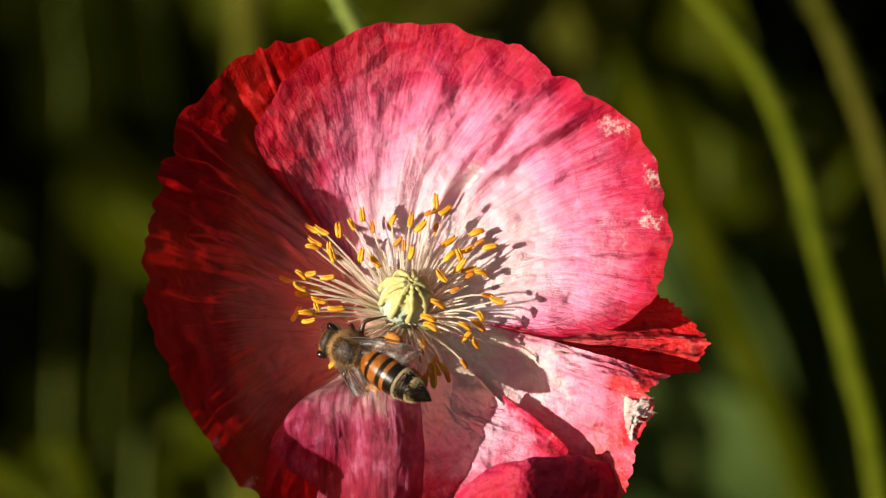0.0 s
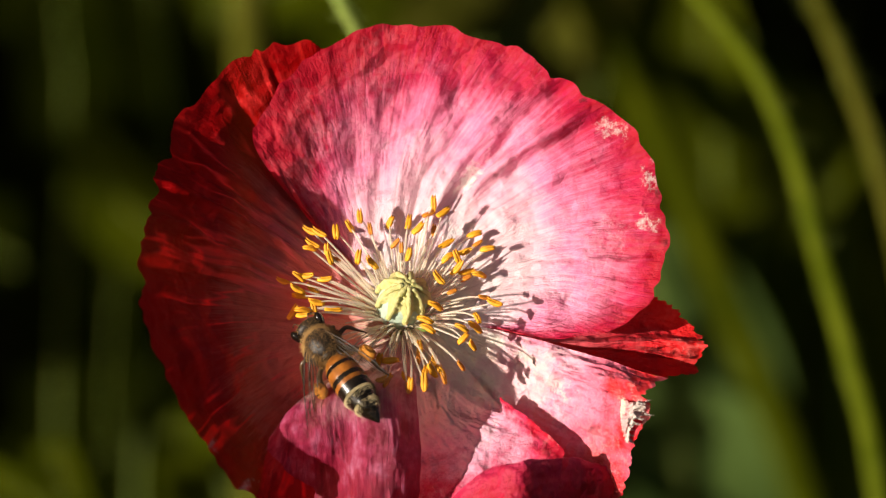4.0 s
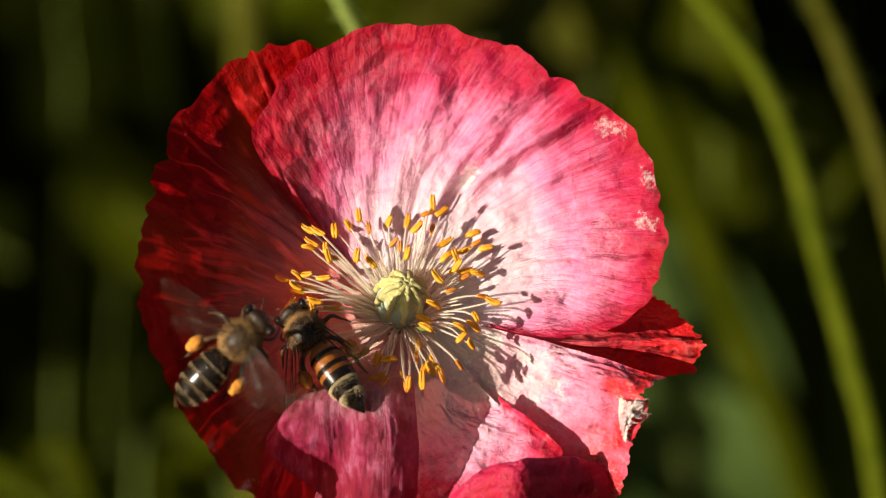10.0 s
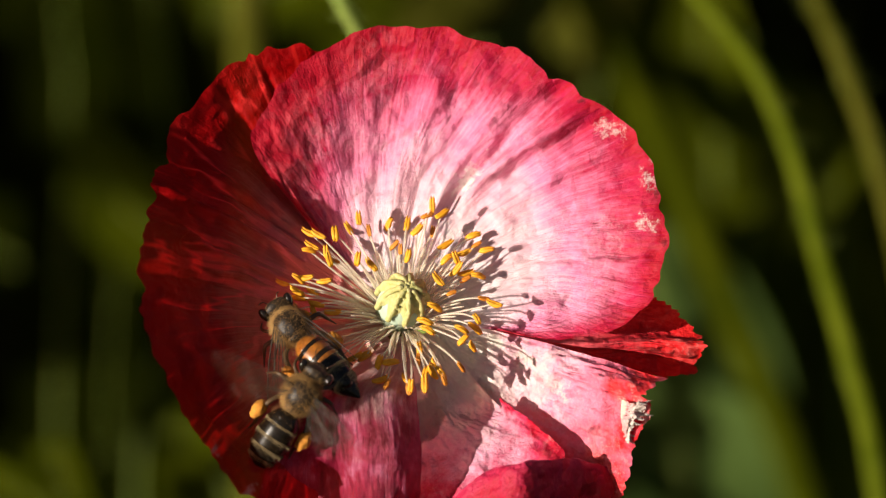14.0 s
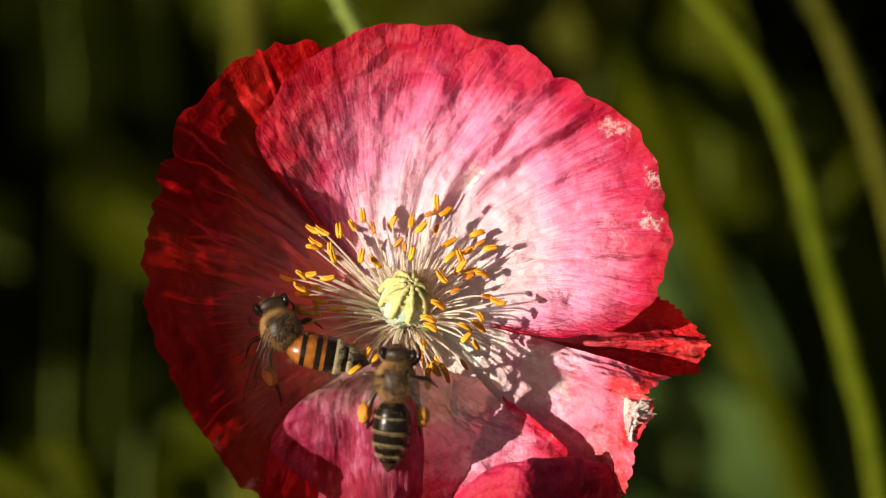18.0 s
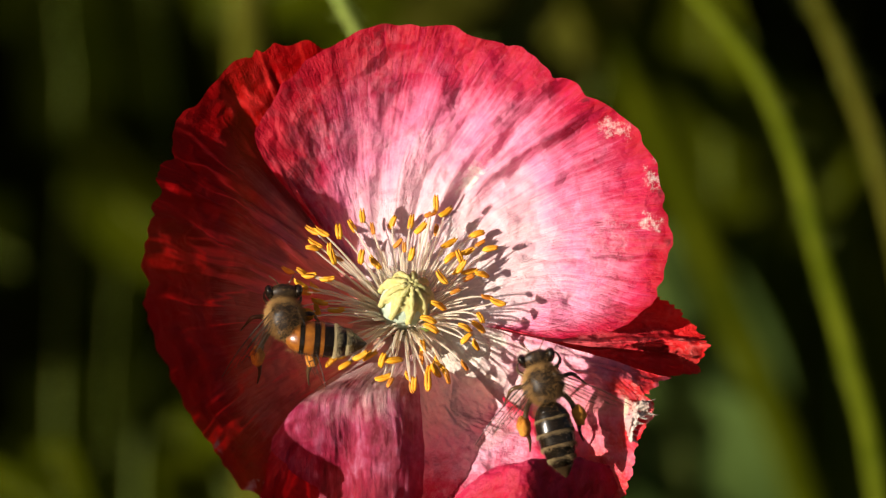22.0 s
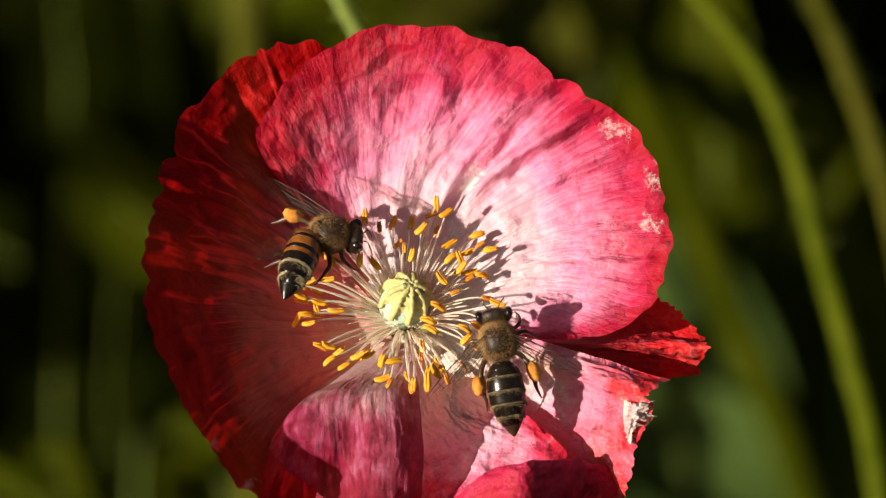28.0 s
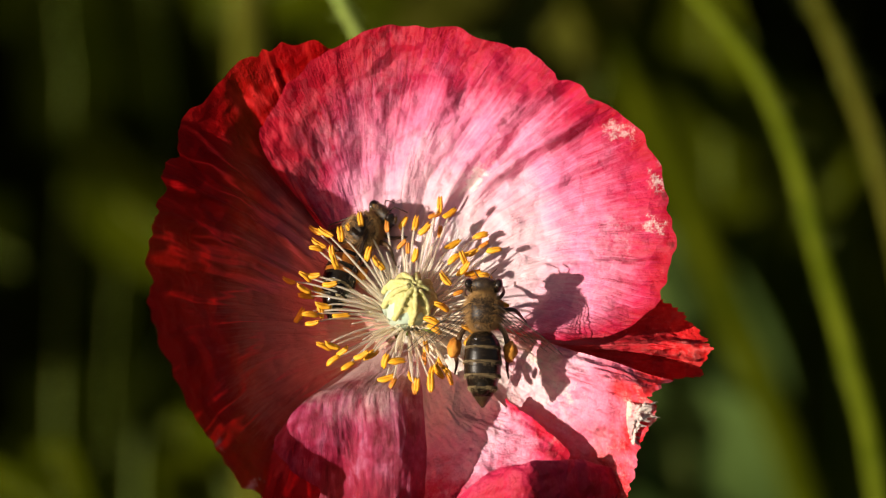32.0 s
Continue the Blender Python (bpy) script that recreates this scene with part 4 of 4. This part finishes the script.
    # legs
    for s in (-1, 1):
        bm = bmesh.new()
        leg(bm, [(s * 0.7, 3.0, -1.2), (s * 1.5, 3.3, -1.8), (s * 2.0, 3.9, -2.1), (s * 1.9, 4.6, -2.9), (s * 1.5, 5.1, -3.4)], [0.2, 0.22, 0.18, 0.14, 0.09, 0.06])
        part("front_leg", bm, leg_mat, thing)
        bm = bmesh.new()
        leg(bm, [(s * 0.9, 2.0, -1.3), (s * 2.0, 2.2, -1.2), (s * 2.9, 2.2, -1.2), (s * 3.5, 1.7, -2.1), (s * 4.0, 1.2, -2.9)], [0.25, 0.27, 0.22, 0.2, 0.11, 0.07])
        part("middle_leg", bm, leg_mat, thing)
        bm = bmesh.new()
        leg(bm, [(s * 0.9, 0.9, -1.3), (s * 1.8, 0.3, -1.1), (s * 2.35, -0.8, -1.0), (s * 2.55, -2.2, -1.3), (s * 2.5, -3.2, -2.0), (s * 2.7, -4.2, -2.7)], [0.22, 0.26, 0.26, 0.34, 0.26, 0.15, 0.07])
        hind = part("hind_leg", bm, leg_mat, thing)
        bm = bmesh.new()
        ball(bm, Vector((s * 2.75, -1.7, -0.95)) * MM, [v * MM for v in (0.68, 1.05, 0.7)], pose(0, 0, 0, -12, 0, s * 6), 18, 12, 0.22, seed + s)
        part("pollen_basket", bm, pollen_mat, hind, "orange pollen pellet")
    wings = []
    for kind, length, width in (("fore", 8.6, 2.7), ("hind", 6.0, 2.0)):
        for s in (-1, 1):
            film, veins = wing_mesh(length, width, s)
            w = part(kind + "wing", film, wing_mat, thing, "clear amber wing")
            part("wing_vein", veins, vein_mat, w, "dark brown veins")
            wings.append((w, kind, s))
    return thing, abdomen, wings, [o for o in thing.children if "leg" in o.name]


AMBER_BANDS = ((amber_mat, 0, 0.26), (amber_mat, 0, 0.32), (amber_mat, 0, 0.62), (dark_mat, 0.42, 0.5), (dark_mat, 0.42, 0.5), (dark_mat, 0, 0.4))
DARK_BANDS = ((dark_mat, 0, 0.4), (dark_mat, 0.10, 0.5), (dark_mat, 0.20, 0.5), (dark_mat, 0.24, 0.5), (dark_mat, 0.26, 0.5), (brown_mat, 0, 0.4))
bee_amber = bee("amber and black banded honey bee gathering pollen among stamens", AMBER_BANDS, 7, 7000, band_mat, 0.86, 1.0)
bee_dark = bee("dark honey bee with pale bands visiting the poppy", DARK_BANDS, 19, 8000, band_dark_mat, 0.9, 0.92)


# ---------------------------------------------------------------- what moves
# seconds; shift across and up in plan steps; turn about the upright, the level and the sight line; turn of the left petal
SWAY = [
    (0.0, 0.0, 0.0, 0.0, 0.0, 0.0, 0.0), (0.5, 1.0, -1.0, -0.61, -0.09, -0.3, 0.0), (1.0, -1.4, -1.5, -0.89, -0.21, -0.16, 0.27), (1.5, -3.7, -1.1, -0.38, -0.03, -0.11, 0.37),
    (2.0, -4.3, -1.4, -0.41, -0.23, -0.04, 0.17), (2.5, -9.0, -1.0, -0.96, -0.38, -0.13, 0.29), (3.0, -9.2, -0.9, -0.62, 0.35, 0.15, -0.03), (3.5, -4.0, -3.4, -0.56, 0.26, -0.13, 0.16),
    (5.5, -7.5, -1.5, -0.42, -0.21, 0.05, 0.26), (6.0, -7.9, -2.9, -0.24, -0.02, -0.04, 0.28), (6.5, -10.0, -3.1, -0.85, -0.22, 0.06, 0.24), (7.0, -5.2, -2.8, -0.67, -0.03, -0.07, 0.22),
    (7.5, -3.8, -2.4, -0.73, -0.05, 0.05, 0.27), (8.0, -4.1, -1.6, -0.75, -0.21, 0.0, 0.29), (8.5, -4.0, -0.0, -0.67, -0.24, -0.0, 0.42), (9.0, -3.2, 0.1, -0.39, -0.25, 0.02, 0.32),
    (9.5, -3.7, -1.2, -0.52, -0.03, -0.09, 0.65), (10.0, -6.9, -1.3, -0.86, -0.23, -0.2, 1.05), (10.5, -10.2, -2.5, -0.73, 0.13, 0.27, 0.86), (11.0, -11.4, -4.5, -0.89, 0.31, 0.17, 1.82),
    (11.5, -13.4, -3.4, -1.46, 0.03, -0.08, 1.34), (12.0, -15.7, -2.5, -0.81, 0.25, 0.5, 1.39), (12.5, -13.3, -1.8, -1.22, 0.36, 0.44, 0.87), (13.0, -12.3, -2.7, -0.95, 0.2, -0.1, 1.27),
    (13.5, -9.3, -3.8, -0.74, 0.13, 0.46, 0.7), (14.0, -5.7, -5.9, -0.08, 0.12, 0.17, 1.02), (14.5, -1.0, -5.9, -0.54, -0.01, -0.26, 1.11), (16.5, -3.1, -4.9, -0.4, 0.32, 0.31, 0.51),
    (17.0, -2.3, -8.0, -0.09, 0.26, -0.13, 0.77), (17.5, -4.1, -6.1, -0.47, 0.24, 0.25, 0.65), (18.0, 0.5, -1.5, -0.19, -0.2, -0.2, 0.51), (18.5, -4.1, -0.7, -0.6, -0.2, 0.28, 0.33),
    (19.0, 2.0, -6.1, -0.19, 0.53, -0.31, 0.37), (19.5, -4.4, -5.6, -0.64, 0.08, 0.09, 0.35), (20.0, -2.8, -5.6, 0.38, 0.34, 0.26, 0.35), (20.5, 0.7, -4.1, 0.36, 0.03, -0.33, 0.29),
    (21.0, 3.2, -2.5, 0.3, 0.52, -0.41, 0.54), (21.5, 4.8, -4.3, 0.61, 0.66, -0.39, 0.31), (22.0, 0.1, -2.8, 0.08, -0.03, -0.11, 0.56), (22.5, -3.9, -2.1, 0.12, 0.2, -0.53, 0.36),
    (23.0, 0.4, -2.6, 0.67, 0.51, -0.29, 0.51), (23.5, 3.8, -0.8, 0.28, -0.11, -0.41, 0.36), (24.0, 0.0, -4.0, 0.13, 0.21, -0.43, 0.41), (24.5, 0.6, -1.8, 0.1, -0.16, -0.59, 0.63),
    (25.0, 4.3, -5.2, 0.31, 0.18, -0.52, 0.45), (25.5, 1.5, -1.3, 0.35, 0.21, -0.64, 0.27), (27.5, 1.3, -3.2, -1.94, 0.66, -0.24, 0.0), (28.0, 0.2, -3.9, -0.21, 0.1, -0.3, -0.07),
    (28.5, -0.2, -0.1, -0.88, -0.18, -0.52, 0.0), (29.0, 2.1, -4.5, -0.17, -0.25, -0.58, -0.07), (29.5, 1.6, -1.6, 0.13, -0.19, -0.44, -0.08), (30.0, -2.1, -2.3, -0.63, 0.29, -0.36, 0.1),
    (30.5, 2.0, -3.2, 0.51, -0.16, -0.43, 0.11), (31.0, -0.3, -0.5, -0.45, -0.32, -0.3, 0.0), (31.5, 4.4, -5.7, -0.33, 0.15, -0.73, -0.1), (32.0, 5.7, -4.7, 0.13, -0.17, -0.51, 0.18),
]
# seconds; head, waist and tail across and down; height of the waist; rise of the nose; roll
AMBER_WAY = [
    (0.0, 576, 602, 645, 633, 758, 708, 92, -30, -10), (0.5, 572, 598, 638, 630, 743, 704, 92, -30, -10), (1.0, 562, 606, 626, 630, 729, 692, 92, -30, -10),
    (1.5, 561, 618, 624, 633, 729, 683, 92, -30, -10), (2.0, 563, 611, 622, 638, 724, 704, 92, -30, -8), (2.5, 553, 608, 610, 636, 707, 704, 92, -30, -8),
    (3.0, 553, 600, 600, 638, 680, 724, 92, -30, -6), (3.5, 548, 585, 588, 633, 661, 730, 92, -30, 0), (5.5, 538, 585, 596, 645, 668, 729, 92, -30, 0),
    (6.0, 525, 582, 586, 638, 666, 720, 92, -30, 0), (6.5, 521, 577, 582, 634, 665, 716, 92, -30, 0), (7.0, 510, 562, 570, 628, 645, 716, 92, -30, 0),
    (7.5, 510, 560, 566, 624, 636, 703, 92, -24, 0), (8.0, 502, 556, 562, 616, 643, 698, 92, -24, 0), (8.5, 502, 552, 564, 620, 648, 712, 92, -24, 0),
    (9.0, 497, 550, 560, 616, 642, 706, 92, -24, 0), (10.0, 504, 540, 560, 614, 632, 711, 92, -24, 0), (10.5, 500, 541, 552, 612, 616, 707, 92, -24, 0),
    (11.0, 494, 541, 546, 612, 610, 707, 80, -24, 0), (11.5, 498, 547, 540, 616, 591, 705, 80, -24, 4), (12.0, 492, 548, 540, 618, 597, 705, 80, -24, 5),
    (12.5, 485, 545, 535, 614, 597, 705, 80, -24, 5), (13.0, 485, 545, 535, 614, 600, 698, 80, -24, 8), (13.5, 479, 537, 530, 606, 605, 676, 80, -24, 8),
    (14.0, 481, 535, 532, 604, 612, 676, 80, -24, 8), (14.5, 487, 530, 534, 602, 616, 676, 80, -24, 8), (16.5, 461, 533, 512, 618, 630, 642, 80, -10, 8),
    (17.0, 465, 524, 510, 616, 645, 638, 80, -10, 8), (17.5, 471, 526, 512, 616, 641, 636, 80, -10, 8), (18.0, 471, 518, 510, 614, 648, 636, 80, -10, 8),
    (18.5, 458, 526, 505, 618, 639, 636, 80, -10, 8), (19.0, 460, 520, 505, 614, 645, 635, 80, -10, 8), (19.5, 467, 508, 502, 610, 645, 620, 80, -10, 8),
    (20.0, 478, 510, 512, 608, 648, 612, 80, -10, 8), (20.5, 484, 492, 508, 598, 643, 610, 80, -10, 8), (21.0, 481, 508, 503, 614, 636, 610, 80, -10, 8),
    (21.5, 500, 486, 510, 596, 650, 608, 80, -10, 8), (22.0, 500, 490, 506, 596, 645, 603, 80, -10, 8), (22.5, 510, 482, 500, 590, 630, 592, 80, -10, 8),
    (23.0, 515, 478, 490, 580, 638, 576, 80, -8, 8), (23.5, 512, 464, 490, 566, 600, 631, 80, -8, 8), (24.0, 515, 472, 500, 574, 632, 610, 80, -8, 8),
    (24.5, 498, 443, 490, 540, 570, 625, 80, -8, 8), (25.0, 497, 441, 492, 538, 566, 630, 80, -8, 8), (25.5, 484, 434, 490, 530, 574, 622, 80, -8, 8),
    (27.5, 585, 408, 505, 460, 512, 565, 50, -8, -25), (28.0, 648, 420, 550, 412, 492, 550, 42, -8, -40), (28.5, 648, 412, 556, 416, 480, 517, -8, -8, -40),
    (29.0, 674, 396, 574, 414, 482, 460, -48, -8, -45), (29.5, 686, 386, 592, 430, 512, 517, -76, -8, -45), (30.0, 684, 375, 592, 428, 518, 532, -76, -8, -45),
    (30.5, 690, 372, 598, 436, 533, 500, -76, -8, -45), (31.0, 695, 364, 604, 436, 542, 490, -76, -8, -45), (31.5, 712, 360, 624, 432, 563, 503, -76, -8, -45),
    (32.0, 698, 356, 622, 434, 598, 520, -76, -8, -45),
]
# seconds; head and tail across and down; height of the waist; rise of the nose; roll
DARK_WAY = [
    (0.0, -760, 1100, -930, 1230, 420, 5, 0), (3.5, -230, 900, -400, 1040, 380, 5, 0), (5.5, 149, 725, -20, 850, 345, 5, 0), (6.0, 220, 655, 22, 803, 345, 5, 0),
    (6.5, 256, 655, 56, 793, 345, 5, 0), (7.0, 305, 655, 116, 799, 330, 5, 0), (7.5, 333, 643, 166, 803, 322, 5, 0), (8.0, 358, 629, 205, 796, 312, 5, 0),
    (8.5, 377, 605, 226, 759, 296, 5, 0), (9.0, 402, 595, 234, 737, 280, 5, 0), (9.5, 428, 590, 259, 691, 258, 5, 0), (10.0, 466, 561, 317, 712, 232, 5, 0),
    (10.5, 463, 568, 349, 771, 210, 8, 0), (11.0, 482, 592, 370, 787, 186, 8, 0), (11.5, 491, 597, 396, 794, 171, 8, 0), (12.0, 512, 607, 400, 794, 160, 8, 0),
    (12.5, 512, 613, 400, 794, 154, 8, 0), (13.0, 537, 622, 413, 802, 152, 8, 0), (13.5, 558, 636, 434, 808, 152, 8, 0), (14.0, 566, 649, 448, 831, 154, 8, 0),
    (14.5, 574, 649, 458, 831, 156, 8, 0), (16.5, 674, 611, 630, 822, 170, 8, 0), (17.0, 674, 622, 664, 812, 170, 14, 0), (17.5, 695, 622, 690, 775, 170, 26, 0),
    (18.0, 705, 624, 688, 818, 170, 10, 0), (18.5, 767, 634, 736, 854, 170, 5, 0), (19.0, 850, 690, 712, 876, 190, 0, 0), (19.5, 930, 742, 794, 870, 190, 5, 0),
    (20.0, 1016, 670, 867, 814, 170, 5, 0), (20.5, 1017, 672, 964, 826, 158, 22, 0), (21.0, 983, 670, 981, 828, 150, 32, 0), (21.5, 1000, 660, 998, 830, 146, 28, 0),
    (22.0, 950, 635, 995, 814, 136, -6, 0), (22.5, 930, 604, 995, 807, 118, -6, 0), (23.0, 877, 568, 990, 769, 94, -6, -6), (23.5, 857, 570, 1010, 733, 88, -6, -6),
    (24.0, 866, 580, 1038, 722, 86, -6, -6), (24.5, 843, 580, 1033, 717, 84, -6, -6), (25.0, 831, 584, 1010, 733, 80, -6, -6), (25.5, 821, 584, 1010, 733, 80, -6, -6),
    (27.5, 830, 572, 938, 748, 80, -6, -5), (28.0, 873, 548, 906, 758, 80, -6, -5), (28.5, 856, 535, 920, 750, 80, -6, -5), (29.0, 864, 528, 908, 745, 80, -6, -5),
    (29.5, 868, 510, 845, 738, 80, -6, -5), (30.0, 874, 508, 820, 735, 80, -6, -5), (30.5, 872, 500, 820, 730, 80, -6, -5), (31.0, 862, 494, 822, 730, 80, -6, -5),
    (31.5, 855, 484, 846, 727, 80, -6, -5), (32.0, 857, 479, 852, 726, 80, -6, -5),
]
CAM_AXES = Matrix((RIGHT, UPC, BACK)).transposed().to_4x4()


def bee_pose(x, y, z, heading, rise, roll):
    """The bee's pose: heading in degrees clockwise from straight up across the sight line."""
    return Matrix.Translation(at(x, y, z)) @ CAM_AXES @ pose(0, 0, 0, 0, 0, -heading) @ pose(0, 0, 0, rise) @ pose(0, 0, 0, 0, roll)


def heading_of(hx, hy, tx, ty):
    return math.degrees(math.atan2(hx - tx, ty - hy))


def nearest_turn(a, b):
    """The angle b, unwound to lie close to a."""
    return a + (b - a + 180) % 360 - 180


def wing_rest(kind, s, spread):
    """A folded wing: swept back along the body, spread degrees away from it."""
    x, y, z = WING_HINGE[kind]
    return pose(s * x * MM, y * MM, z * MM, 0, 0, 0) @ pose(0, 0, 0, 0, 0, -s * (90 - spread)) @ pose(0, 0, 0, s * 0, s * 8 if kind == "fore" else s * 12, 0)


def wing_beat(kind, s, angle):
    x, y, z = WING_HINGE[kind]
    return pose(s * x * MM, y * MM, z * MM, 0, 0, 0) @ pose(0, 0, 0, 0, -s * (angle + 12), 0) @ pose(0, 0, 0, 0, 0, -s * (12 if kind == "fore" else 30))


def beat_wings(wings, landed, spreads, restless=0.0):
    """Wings beat until the bee has landed, then fold back. spreads: of the left and of the right pair."""
    for w, kind, s in wings:
        spread = spreads[s > 0]
        rows = []
        last = round(landed * FPS)
        for i in range(last + 1):
            rows.append((i / FPS, wing_beat(kind, s, (0, 84, 0, -84)[i % 4])))
        rest = landed + 0.35 if landed else 0.0
        rows.append((rest, wing_rest(kind, s, spread)))
        rows.append((32.0, wing_rest(kind, s, spread + restless)))
        walk(w, rows)


def shuffle_legs(legs, seed):
    """Small steps of the legs while the bee works."""
    rng = random.Random(seed)
    for limb in legs:
        walk(limb, [(0.4 * i, pose(0, 0, 0, rng.uniform(-4, 4), 0, rng.uniform(-6, 6))) for i in range(81)])


def push_stamens():
    """Stamens that the amber bee leans on swing aside about the heart of the flower."""
    for thread, x, y in stamens:
        rows, first = [], None
        arm = Vector((x - 717, 556 - y))
        for t, hx, hy, wx, wy, tx, ty, z, rise, roll in AMBER_WAY:
            near, shove = 1e9, 0.0
            for ax, ay, bx, by in ((hx, hy, wx, wy), (wx, wy, tx, ty)):
                k = max(0, min(1, ((x - ax) * (bx - ax) + (y - ay) * (by - ay)) / ((bx - ax) ** 2 + (by - ay) ** 2)))
                d = Vector((x - ax - k * (bx - ax), -(y - ay - k * (by - ay))))
                if d.length < near:
                    near = d.length
                    turn = arm.x * d.y - arm.y * d.x
                    shove = (1 if turn > 0 else -1) * max(0, 48 - near) / max(arm.length, 60) * 0.55
            first = shove if first is None else first
            rows.append((t, Matrix.Rotation(max(-0.22, min(0.22, shove - first)), 4, AXIS)))
        if any(abs(m.to_quaternion().angle) > 0.01 for t, m in rows):
            walk(thread, rows)


def motions():
    rows, left = [], []
    for t, dx, dy, ry, rx, rz, lz in SWAY:
        turn = Matrix.Rotation(radians(ry), 4, UPC) @ Matrix.Rotation(radians(rx), 4, RIGHT) @ Matrix.Rotation(radians(rz), 4, BACK)
        rows.append((t, Matrix.Translation(C + RIGHT * dx * U + UPC * dy * U) @ turn))
        left.append((t, Matrix.Rotation(radians(lz), 4, BACK)))
    walk(poppy, rows)
    walk(petal_left, left)
    # the amber bee: the fore body leads, the abdomen bends at the waist
    rows, bend, h, b = [], [], 0.0, 0.0
    for t, hx, hy, wx, wy, tx, ty, z, rise, roll in AMBER_WAY:
        h = nearest_turn(h, heading_of(hx, hy, wx, wy))
        b = nearest_turn(0.0, heading_of(wx, wy, tx, ty) - h)
        rows.append((t, bee_pose(wx, wy, z, h, rise, roll)))
        bend.append((t, pose(0, 0, 0, 0, 0, -b)))
    thing, abdomen, wings, legs = bee_amber
    walk(thing, rows)
    walk(abdomen, bend)
    beat_wings(wings, 0.0, (34, 12), 6)
    shuffle_legs(legs, 2)
    push_stamens()
    # the dark bee flies in, settles, and walks up beside the capsule
    rows, h = [], 0.0
    for t, hx, hy, tx, ty, z, rise, roll in DARK_WAY:
        h = nearest_turn(h, heading_of(hx, hy, tx, ty))
        rows.append((t, bee_pose(hx + 0.43 * (tx - hx), hy + 0.43 * (ty - hy), z, h, rise, roll)))
    thing, abdomen, wings, legs = bee_dark
    walk(thing, rows)
    beat_wings(wings, 20.6, (52, 52))
    shuffle_legs(legs, 5)


motions()
